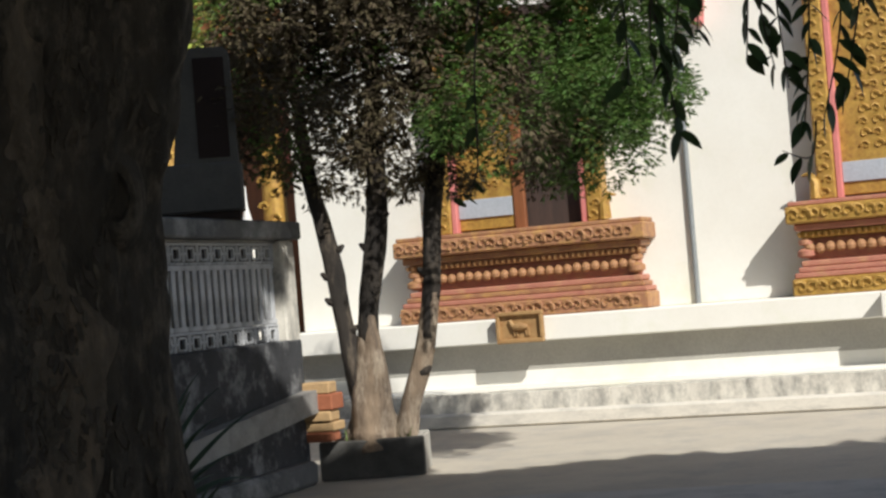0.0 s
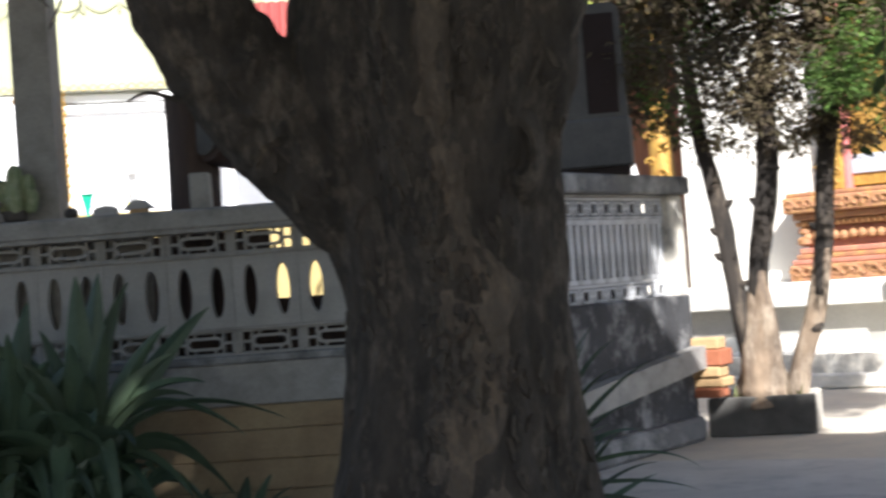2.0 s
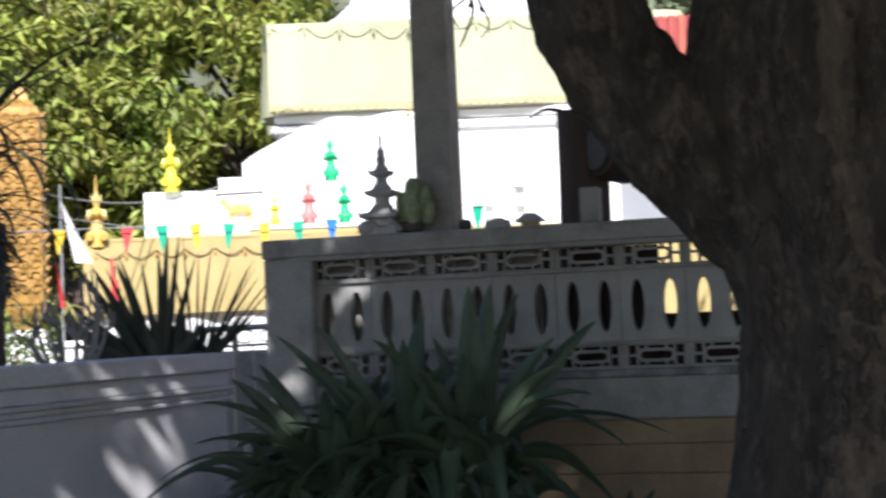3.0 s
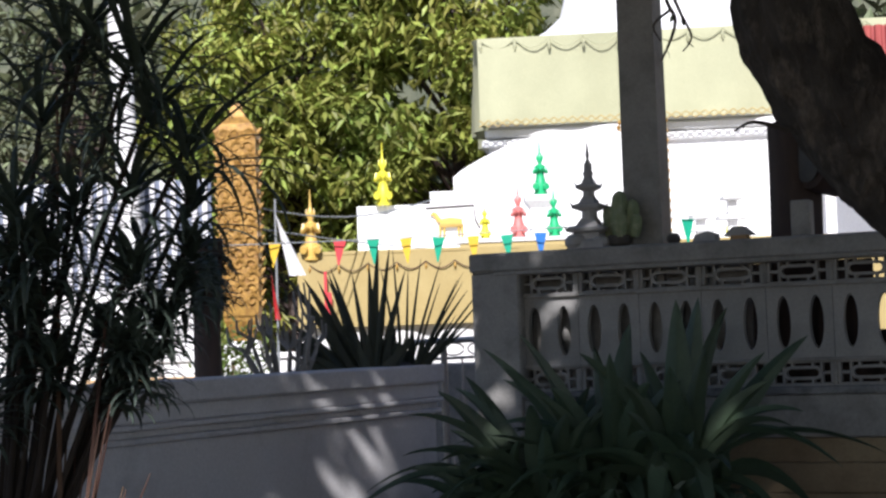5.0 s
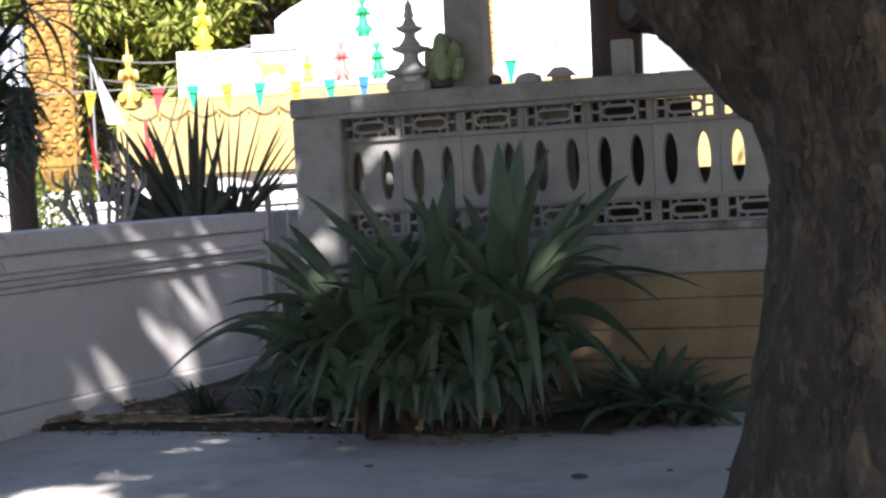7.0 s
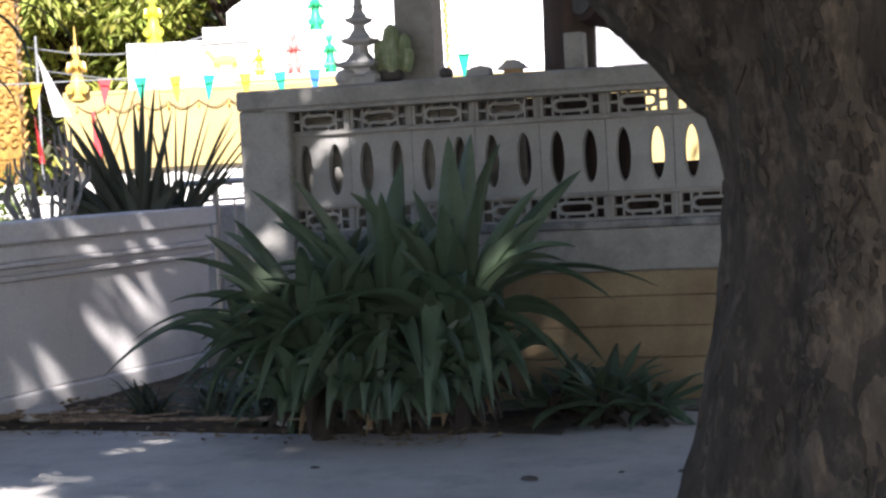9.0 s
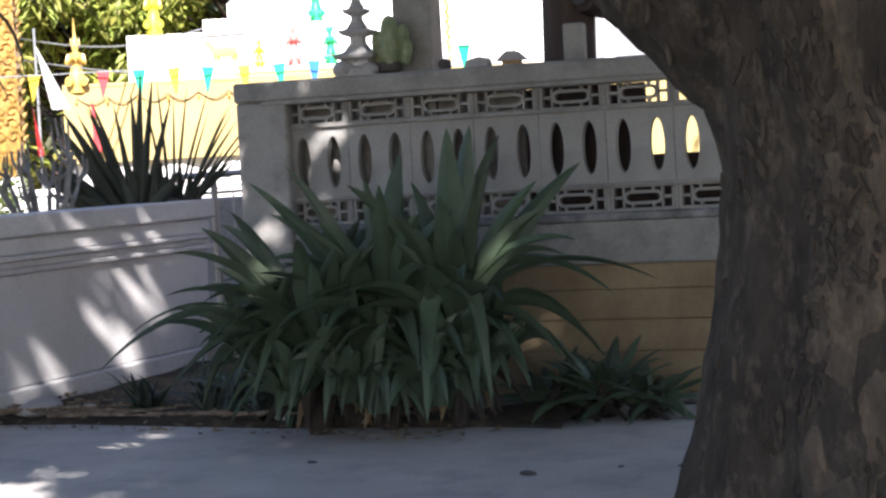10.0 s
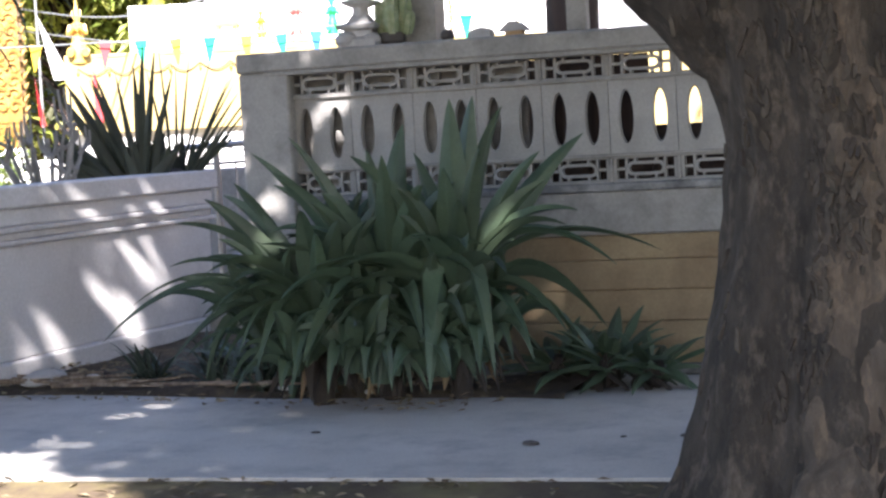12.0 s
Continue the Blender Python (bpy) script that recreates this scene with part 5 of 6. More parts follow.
solid("stone_block", Mesh().box((0, 0, 0.11), (0.12, 0.12, 0.22), b=0.008), GREY_PAINT, FB @ pose(-0.39, 0.1, 2.043), "small grey square block standing on the coping", "block")

pag = thing("stone_pagoda", FB @ pose(-1.755, 0.1, 2.043) @ Matrix.Diagonal((0.72, 0.72, 1, 1)), "small grey stone pagoda lantern on the coping", "ornament")


def roof(g, z, r, h):
    g.lathe([(r * 0.5, z - 0.01), (r, z + 0.01), (r * 1.05, z + 0.03), (r * 0.6, z + h * 0.5), (r * 0.35, z + h)], square=True)
    for k in range(4):
        a = math.pi / 4 + k * math.pi / 2
        g.tube([(r * 1.3 * math.cos(a), r * 1.3 * math.sin(a), z + 0.015), (r * 1.55 * math.cos(a), r * 1.55 * math.sin(a), z + 0.05)], [0.012, 0.004], 6)


part("base", Mesh().lathe([(0.17, 0), (0.17, 0.04), (0.12, 0.06), (0.12, 0.1)], square=True), STONE, pag)
for z, r, h in ((0.1, 0.17, 0.1), (0.25, 0.125, 0.09), (0.38, 0.09, 0.08)):
    g = Mesh()
    roof(g, z, r, h)
    part("roof", g, STONE, pag)
    part("storey", Mesh().lathe([(r * 0.45, z + h * 0.6), (r * 0.42, z + 0.17)], 10), STONE, pag)
part("spire", Mesh().lathe([(0.04, 0.46), (0.05, 0.49), (0.02, 0.52), (0.03, 0.55), (0.012, 0.58), (0.018, 0.6), (0.004, 0.69)], 10), STONE, pag, smooth=True)

cac = thing("potted_cactus", FB @ pose(-1.56, 0.1, 2.043), "pale grey-green ribbed cactus in a small pot on the coping", "plant")
part("pot", Mesh().lathe([(0.05, 0), (0.075, 0.02), (0.08, 0.07), (0.065, 0.075)], 14), POT, cac, smooth=True)
CACTUS = mat("grey_green_cactus", (0.3, 0.36, 0.2), (0.2, 0.26, 0.13), 0.7, 6, 50, 0.2, stain=(0.42, 0.42, 0.3), amount=0.3, stain_scale=14)
for dx, dy, h, r, lean in ((0.0, 0.0, 0.36, 0.05, 0.01), (-0.055, 0.02, 0.27, 0.042, -0.02), (0.06, 0.02, 0.3, 0.045, 0.03), (0.02, -0.05, 0.24, 0.04, 0.0), (0.1, -0.01, 0.2, 0.034, 0.03)):
    part("column", Mesh().tube([(dx + lean * t, dy, 0.06 + (h - 0.06) * t) for t in (0, 0.2, 0.45, 0.7, 0.88, 0.97, 1)], [r * q for q in (0.75, 0.95, 1, 0.98, 0.8, 0.45, 0.12)], 20, lambda a, t: 1 + 0.16 * math.cos(7 * a)), CACTUS, cac, smooth=True)
for s, y, r in ((-1.83, 0.03, 0.075), (-1.67, 0.04, 0.06)):
    solid("round_stone", Mesh().lathe([(0.7, 0), (1, 0.35), (0.95, 0.8), (0.6, 1.1), (0.2, 1.2)], 14, Matrix.Diagonal((r, r, r * 1.1, 1))), STONE, FB @ pose(s, y, 2.043), "rounded grey stone on the coping beside the pagoda", "stone", "stones on the coping", smooth=True)
solid("round_pot", Mesh().lathe([(0.6, 0), (1, 0.35), (0.95, 0.8), (0.6, 1.1), (0.3, 1.15)], 14, Matrix.Diagonal((0.045, 0.045, 0.06, 1))), POT, FB @ pose(-1.21, 0.12, 2.043), "small dark rounded pot on the coping", "pot", smooth=True)
solid("flat_stone", Mesh().prism([(-0.075, 0), (0.075, 0), (0.07, 0.05), (0.02, 0.065), (-0.06, 0.045)], -0.06, 0.06), STONE, FB @ pose(-1.0, 0.12, 2.043), "flat pale grey stone on the coping", "stone")
hut = thing("model_hut", FB @ pose(-0.79, 0.14, 2.043), "tiny model hut with a grey peaked roof on the coping", "ornament")
part("walls", Mesh().box((0, 0, 0.02), (0.11, 0.08, 0.038), b=0.004), BUFF, hut)
part("roof", Mesh().prism([(-0.095, 0.03), (0.095, 0.03), (0.03, 0.085), (-0.03, 0.085)], -0.06, 0.06), STONE, hut)

# ---- steel railing beside the garden wall ----
rail = thing("steel_railing", pose(-7.6, 11.16, 0, 0, 0, 24), "brushed steel stair railing with thin balusters", "railing")
part("top_rail", Mesh().tube([(-0.3, 0, 1.44), (-0.28, 0, 1.475), (1.1, 0, 1.5)], [0.025] * 3, 10), STEEL, rail, smooth=True)
part("second_rail", Mesh().tube([(-0.25, 0, 1.33), (1.1, 0, 1.36)], [0.012] * 2, 8), STEEL, rail)
part("low_rail", Mesh().tube([(0.03, 0, 0.6), (1.1, 0, 0.6)], [0.016] * 2, 8), STEEL, rail)
for x in (0.02, 0.9):
    part("post", Mesh().tube([(x, 0, 0.0), (x, 0, 1.48)], [0.028] * 2, 10), STEEL, rail, smooth=True)
for k in range(1, 6):
    x = 0.02 + 0.15 * k
    part("baluster", Mesh().tube([(x, 0, 0.6), (x, 0, 0.95), (x, 0, 0.97), (x, 0, 0.99), (x, 0, 1.34)], [0.008, 0.008, 0.017, 0.008, 0.008], 8), STEEL, rail, smooth=True)
for k in range(9):
    part("lower_bar", Mesh().tube([(0.08 + 0.09 * k, 0, 0.0), (0.08 + 0.09 * k, 0, 0.6)], [0.007] * 2, 6), STEEL, rail)
for k in range(4):
    g = Mesh().tube([(0.1 + 0.09 * math.cos(a) + 0.21 * k, 0, 1.41 + 0.05 * math.sin(a)) for a in [0.5 * i for i in range(13)]], [0.007] * 13, 6)
    part("scroll", g, STEEL, rail)


solid("stair_wall", Mesh().box((0, 0, 0.64), (2.2, 0.3, 1.28), b=0.015), GREY_PAINT, pose(-7.75, 12.3, 0, 0, 0, 20), "low grey wall behind the steel railing", "wall", kind="structure")
for k in range(4):
    solid("stair_step", Mesh().box((0, 0, 0.085 + 0.17 * k), (1.5, 0.3, 0.17), b=0.012), GREY_PAINT, pose(-6.95 + 0.08 * k, 11.15 + 0.25 * k, 0, 0, 0, 20), "pale concrete stair step behind the railing", "step", "stair steps", kind="structure")

# ---- plants on and behind the garden wall ----
def yucca(m, rows, label):
    """Stiff pointed leaves in a fan; rows are (leaves, lean from, lean to, length, width), lean from straight up towards the wall's ends."""
    t = thing("yucca", m, label, "plant")
    for n, lo, hi, length, width in rows:
        for k in range(n):
            q = lo + (hi - lo) * (k + R.uniform(0.1, 0.9)) / n
            ln, a = length * R.uniform(0.86, 1.08), radians(q + R.uniform(-4, 4))
            dy = R.uniform(-0.35, 0.35)
            part("leaf", arched_leaf((0.0018 * q, R.uniform(-0.06, 0.06), R.uniform(-0.02, 0.08)), (ln * math.sin(a), ln * dy * 0.5, ln * math.cos(a)), -0.06, width * R.uniform(0.75, 1.1), 7, R.uniform(-0.6, 0.6), True), YUCCA, t, smooth=True)
    part("root_mound", Mesh().lathe([(0.14, -0.3), (0.13, 0.05), (0.07, 0.2)], 12), POT, t)
    return t


yucca(pose(-7.78, 10.42, 1.08, 0, 0, 26), [(7, -64, -42, 0.88, 0.1), (6, -36, -12, 1.12, 0.1), (5, -6, 20, 1.12, 0.075), (30, -84, 40, 0.55, 0.13), (7, -78, -50, 0.72, 0.11)], "dark spiky yucca with stiff pointed leaves above the wall")
yucca(pose(-7.7, 10.75, 1.12, 0, 0, 26), [(5, -14, 20, 1.08, 0.04), (7, 22, 46, 0.98, 0.03), (6, 30, 48, 0.7, 0.03), (12, -50, 36, 0.45, 0.08)], "slender spiky yucca with narrow pointed leaves above the wall")

GREY_STEM = mat("pale_grey_stem", (0.36, 0.34, 0.31), (0.24, 0.23, 0.21), 0.85, 8, 40, 0.4)
shrub = thing("bare_shrub", pose(-8.05, 9.7, 1.2), "leafless grey-brown branching shrub behind the wall", "shrub")
for k in range(16):
    a, q = R.uniform(0, 6.28), R.uniform(0.12, 0.46)
    x, y, z = q * math.cos(a), q * math.sin(a) * 0.6, R.uniform(0.12, 0.5)
    p, r = smooth_path([(0.1 * x, 0.1 * y, -0.3, 0.02), (0.6 * x, 0.6 * y, 0.1 * z, 0.017), (x, y, z, 0.014)], 6)
    br = part("branch", Mesh().tube(p, r, 7, lambda b, t: 1 + 0.2 * math.sin(20 * t)), GREY_STEM, shrub, smooth=True)
    for j in range(2):
        dx, dy, dz = R.uniform(-0.16, 0.16), R.uniform(-0.1, 0.1), R.uniform(0.1, 0.28)
        p, r = smooth_path([(x * 0.9, y * 0.9, z * 0.9, 0.014), (x + dx * 0.8, y + dy, z + dz * 0.3, 0.011), (x + dx, y + dy, z + dz, 0.008)], 5)
        part("twig", Mesh().tube(p, r, 6), GREY_STEM, br)

tuftb = Mesh()
for k in range(700):
    d = Vector((R.gauss(0, 1), R.gauss(0, 1), R.gauss(0, 1))).normalized() * R.uniform(0.1, 0.42)
    tuftb.leaf(d + Vector((0, 0, 0.3)), R.uniform(0, 6.3), R.uniform(-1, 1), R.uniform(-1, 1), R.uniform(0.05, 0.1), 0.035)
bush = thing("round_bush", pose(-10.4, 11.8, 1.05), "small bright green leafy bush", "shrub")
part("leaves", tuftb, BUSH, bush)
part("stalk", Mesh().tube([(0, 0, -1.1), (0, 0, 0.3)], [0.03, 0.02], 7), DRY, bush)


def rosette(g, p, n, length, width, r, lo=-35, hi=80, bend=(60, 130)):
    for k in range(n):
        g.blade(p, r.uniform(0, 360), r.uniform(lo, hi), length * r.uniform(0.7, 1.15), width, r.uniform(*bend), 8, 0.3, 0.0, r.uniform(-20, 20))


def dracaena(m, heads, label, seed):
    """Cane stems that fork, each with a head of arching strap leaves: (top x, y, z, leaf length, leaves)."""
    r = random.Random(seed)
    t = thing("dracaena", m, label, "plant")
    for x, y, z, ln, n in heads:
        x0 = -0.36 + 0.12 * x + r.uniform(-0.05, 0.05)
        p, q = smooth_path([(x0, 0.3 * y, -0.1, 0.018), (x0 + 0.1 * (x - x0), 0.4 * y, z * 0.35, 0.015), (x0 + 0.5 * (x - x0) + r.uniform(-0.06, 0.06), 0.7 * y, z * 0.68, 0.013), (x, y, z, 0.012)], 7)
        part("cane", Mesh().tube(p, q, 8, lambda b, u: 1 + 0.1 * math.sin(60 * u)), CANE, t, "brown ringed cane", smooth=True)
        g = Mesh()
        for k in range(n):
            c = (k + 0.5) / n
            g.blade((x, y, z - 0.16 * (1 - c)), k * 137.5 + r.uniform(-12, 12), -8 + 62 * c + r.uniform(-10, 10), ln * r.uniform(0.75, 1.15), 0.034 if ln < 0.44 else 0.038, r.uniform(70, 125) * (1 - 0.15 * c), 11, 0.3, 0.0, r.uniform(-15, 15), 0.3)
        part("leaf_head", g, STRAP, t, "head of arching strap leaves")
    return t


TOP_HEADS = ((255, 2.8, 0.8), (350, 2.42, 0.8), (300, 2.6, 0.72), (120, 2.86, 0.74), (55, 2.6, 0.7), (315, 2.18, 0.5), (215, 2.25, 0.55), (190, 3.0, 0.65), (60, 2.2, 0.5))
LOW_HEADS = ((120, 1.95, 0.42), (20, 1.9, 0.42), (200, 1.86, 0.38), (275, 1.9, 0.34), (75, 1.7, 0.36), (225, 1.62, 0.25), (150, 1.62, 0.3), (10, 1.5, 0.34), (258, 1.66, 0.22), (195, 1.52, 0.22), (130, 2.2, 0.42), (40, 1.7, 0.4), (335, 1.98, 0.26), (305, 1.82, 0.26), (100, 2.05, 0.42), (110, 1.5, 0.28), (60, 1.48, 0.28), (20, 1.3, 0.26), (230, 1.46, 0.24), (270, 1.5, 0.22), (205, 1.4, 0.22), (288, 1.68, 0.22), (240, 1.58, 0.24))
dracaena(pose(-5.56, 5.06, -0.1), [((p - 110) * 0.00213 + R.uniform(-0.03, 0.03), (p - 110) * 0.00142 + R.uniform(-0.15, 0.15), z + 0.1, ln, 24 if ln > 0.44 else 46) for p, z, ln in TOP_HEADS + LOW_HEADS], "tall dark dracaena clump with arching strap leaves", 4)
STALK = mat("reddish_stalk", (0.15, 0.08, 0.05), (0.07, 0.042, 0.028), 0.85, 6, 40, 0.3, own=0.6)
stalks = thing("dry_stalks", pose(-5.76, 5.1, -0.09), "clump of dry reddish brown stalks", "plant")
for k in range(30):
    a, h, q = R.uniform(-0.5, 0.62), R.uniform(0.6, 1.45), R.uniform(-0.14, 0.14)
    part("stalk", Mesh().tube([(a * 0.35, q * 0.4, 0), (a * 0.62, q * 0.7, h * 0.5), (a * 1.05 + R.uniform(-0.06, 0.06), q, h)], [0.012, 0.008, 0.003], 5), STALK, stalks)
for x, lean, h in ((0.13, 0.06, 2.75), (0.2, 0.26, 1.72), (-0.1, 0.02, 1.5)):
    part("tall_stalk", Mesh().tube([(x, 0, 0), (x + lean * 0.4, 0, h * 0.5), (x + lean, 0, h)], [0.016, 0.011, 0.006], 6), STALK, stalks, "tall tan dry stalk")

palm = thing("trunk_palm", pose(-8.25, 9.05, 0.0), "dark stubby trunk with a cut leafy head behind the wall", "plant")
part("trunk", Mesh().tube([(0, 0, 0), (0, 0, 1.6), (0.02, 0, 2.3)], [0.11, 0.1, 0.11], 14, gnarl), DARK_WOOD, palm, smooth=True)
g = Mesh()
for j in range(5):
    rosette(g, Vector((0.03, 0, 1.88 + 0.08 * j)), 40, 0.31, 0.06, R, -70, 60)
part("leaf_head", g, STRAP, palm)

# ---- shrine court behind the terrace ----
YAW = 33.7


def spot(x, y, z=0.0, turn=YAW):
    return pose(x, y, z, 0, 0, turn)


CF = spot(-12.56, 15.51)
court = thing("cloth_fence", CF, "platform front hung with pleated beige cloth", "platform", kind="structure")
g = Mesh()
n = 150
for i in range(n + 1):
    x = 12.0 * i / n
    for z, q in ((1.68 if x < 4 else 1.0, 0.05), (2.0, 0.035), (2.42, 0.012), (2.56, 0.01)):
        g.v.append((x, -0.03 - q * (1 + math.sin(x * 9 + 2 * noise.noise(Vector((x * 2, 0, 0))))), z))
g.f += [[4 * i + j, 4 * (i + 1) + j, 4 * (i + 1) + j + 1, 4 * i + j + 1] for i in range(n) for j in range(3)]
part("cloth", g, CLOTH, court, smooth=True)
part("platform", Mesh().box((6.3, 3.0, 1.26), (12.6, 5.9, 2.5), b=0.02), WHITE, court, "white platform")
part("top_cloth", Mesh().box((6.0, 0.06, 2.57), (12.0, 0.2, 0.05), b=0.02), CLOTH, court)
rb = Mesh().box((0.34, -0.14, 2.12), (0.035, 0.02, 0.46), b=0.006).box((0.385, -0.135, 1.95), (0.05, 0.02, 0.3), b=0.006)
part("ribbon", rb, FLAGS["red"], court, "hanging red ribbon")
garl = Mesh()
for k in range(34):
    x = 0.15 + 0.35 * k
    garl.tube([(x + 0.35 * t / 6, -0.06, 2.44 - 0.09 * math.sin(math.pi * t / 6)) for t in range(7)], [0.008] * 7, 5)
part("garland", garl, DRY, court, "thin hanging garland string")
for k in range(34):
    part("pendant", Mesh().lathe([(0.004, -0.06), (0.018, -0.02), (0.006, 0.02)], 7, pose(0.15 + 0.35 * k, -0.065, 2.4)), GOLD, court)

lowall = thing("low_white_wall", CF, "low sunlit white wall beside the cloth-hung platform", "wall", kind="structure")
part("face", Mesh().box((-2.05, 0.4, 0.66), (4.0, 0.3, 1.32), b=0.015), WHITE, lowall)
part("cap", Mesh().box((-2.05, 0.4, 1.365), (4.06, 0.38, 0.08), b=0.015), WHITE, lowall)
fl = thing("hanging_flag", spot(-10.9, 13.1), "folded white and red cloth flag hanging on a thin pole", "flag")
part("pole", Mesh().tube([(-0.02, 0, 0), (0.0, 0, 3.0)], [0.014, 0.012], 8), PIPE, fl, "thin grey pole")
for nm, mt, x, w, z1, z0, q in (("white_cloth", WHITE, 0.0, 0.17, 2.85, 2.2, 0.13), ("red_cloth", FLAGS["red"], -0.06, 0.055, 2.25, 1.75, 0.03)):
    g, k_ = Mesh(), 8
    for j in range(7):
        for i in range(k_ + 1):
            a, b = i / k_, j / 6
            g.v.append((x + w * a * (0.35 + 0.65 * b) + q * b, -0.03 - 0.025 * math.sin(9 * a + 2 * b), z1 + (z0 - z1) * b - 0.12 * a * (1 - b)))
    g.f += [[j * (k_ + 1) + i, j * (k_ + 1) + i + 1, (j + 1) * (k_ + 1) + i + 1, (j + 1) * (k_ + 1) + i] for j in range(6) for i in range(k_)]
    part(nm, g, mt, fl, smooth=True)

SF = spot(-13.42, 21.05, 0.07, 28)
stupa = thing("white_stupa", SF, "white stupa wrapped with cream cloth above its base", "stupa")
part("body", Mesh().box((3.15, 2.1, 3.4), (6.0, 3.9, 2.0), b=0.03), WHITE, stupa)
part("cornice", Mesh().box((3.15, 2.1, 4.36), (6.2, 4.1, 0.12), b=0.04), WHITE, stupa)
part("cornice", Mesh().box((3.15, 2.1, 4.52), (6.1, 4.0, 0.14), b=0.04), WHITE, stupa)
part("upper_body", Mesh().box((3.15, 2.1, 5.3), (6.0, 3.9, 1.4), b=0.02), WHITE, stupa)
part("shoulder", Mesh().lathe([(2.05, 5.98), (1.95, 6.05), (1.55, 6.35), (1.35, 6.6), (1.2, 7.4), (0.8, 8.4), (0.3, 9.5), (0.05, 11.5)], 28, pose(3.15, 2.1, 0) @ Matrix.Diagonal((1.4, 1, 1, 1))), WHITE, stupa, "white bell shoulder", smooth=True)
per = [(0.05, 0.05), (6.25, 0.05), (6.25, 4.15), (0.05, 4.15)]
g, ring, m_ = Mesh(), [], 44
for a in range(4):
    (xa, ya), (xb, yb) = per[a], per[(a + 1) % 4]
    for i in range(m_):
        t = i / m_
        ring.append((xa + (xb - xa) * t, ya + (yb - ya) * t, a))
N = len(ring)
for z, q in ((4.62, 0.11), (5.2, 0.09), (5.8, 0.045), (5.96, 0.0)):
    for k, (x, y, a) in enumerate(ring):
        o = q * (0.6 * math.sin(k * 0.75) + math.sin(k * 0.31 + 1.0)) - 0.03
        nx, ny = ((0, -1), (1, 0), (0, 1), (-1, 0))[a]
        g.v.append((x + nx * (o + 0.14), y + ny * (o + 0.14), z))
g.f += [[j * N + k, j * N + (k + 1) % N, (j + 1) * N + (k + 1) % N, (j + 1) * N + k] for j in range(3) for k in range(N)]
part("wrap_cloth", g, PALE_CLOTH, stupa, "cream wrap cloth with soft folds", smooth=True)
fr = Mesh()
for k in range(44):
    x = 0.05 + 0.14 * k
    for s in (0, 1):
        fr.tube([(x, -0.28, 4.58 + 0.1 * s), (x + 0.14, -0.28, 4.68 - 0.1 * s)], [0.011, 0.011], 5)
part("fringe", fr, CLOTH, stupa, "tan lattice fringe")
for k in range(12):
    x = 0.1 + 0.52 * k
    fr = Mesh()
    fr.tube([(x + 0.52 * t / 8, -0.12, 5.92 - 0.14 * math.sin(math.pi * t / 8)) for t in range(9)], [0.012] * 9, 5)
    fr.lathe([(0.01, -0.16), (0.03, -0.08), (0.01, 0)], 6, pose(x, -0.12, 5.9))
    part("swag", fr, PALE_CLOTH, stupa)
for x in (2.13, 2.82):
    g = Mesh()
    for k in range(26):
        g.lathe([(0.01, -0.04), (0.04, 0), (0.01, 0.04)], 7, pose(x + 0.02 * (k % 2), -0.06, 2.7 + 0.075 * k))
    part("flower_garland", g, GOLD, stupa, "long orange flower garland")

WS = spot(-14.36, 19.17, 0.1)
wing = thing("stepped_white_wing", WS, "white stepped stair parapet with raised border", "stair parapet")
curve = [(1.42 + 0.86 * t / 8, 3.74 + 0.46 * (t / 8) ** 0.8) for t in range(9)]
part("parapet", Mesh().prism([(0, 2.45), (4.2, 2.45), (4.2, 4.32), (2.7, 4.32)] + curve[::-1] + [(1.42, 3.54), (1.07, 3.54), (1.07, 3.36), (0, 3.36)], 0, 0.4), WHITE, wing)
g = Mesh()
g.tube([(1.0, -0.01, 3.3), (1.7, -0.01, 3.32), (1.72, -0.01, 3.1), (1.78, -0.01, 2.98)], [0.015] * 4, 6)
part("border_line", g, POT, wing)
goat = Mesh()
goat.tube([(1.2, -0.04, 3.07), (1.35, -0.05, 3.08), (1.52, -0.04, 3.07)], [0.06, 0.075, 0.06], 9).tube([(1.2, -0.04, 3.1), (1.12, -0.04, 3.22)], [0.04, 0.03], 8).tube([(1.13, -0.04, 3.22), (1.07, -0.04, 3.19)], [0.035, 0.015], 8)
for x in (1.2, 1.26, 1.47, 1.52):
    goat.tube([(x, -0.035, 3.04), (x, -0.035, 2.86)], [0.02, 0.014], 6)
part("relief", goat, GOLD_FIG, wing, "small tan goat relief", smooth=True)

FIG = [(0.2, 0.0), (0.2, 0.05), (0.17, 0.06), (0.175, 0.09), (0.17, 0.17), (0.15, 0.25), (0.125, 0.31), (0.115, 0.37), (0.14, 0.46), (0.135, 0.52), (0.055, 0.55), (0.055, 0.57), (0.075, 0.6), (0.08, 0.65), (0.065, 0.7), (0.05, 0.72), (0.034, 0.75), (0.022, 0.84), (0.008, 1.0)]


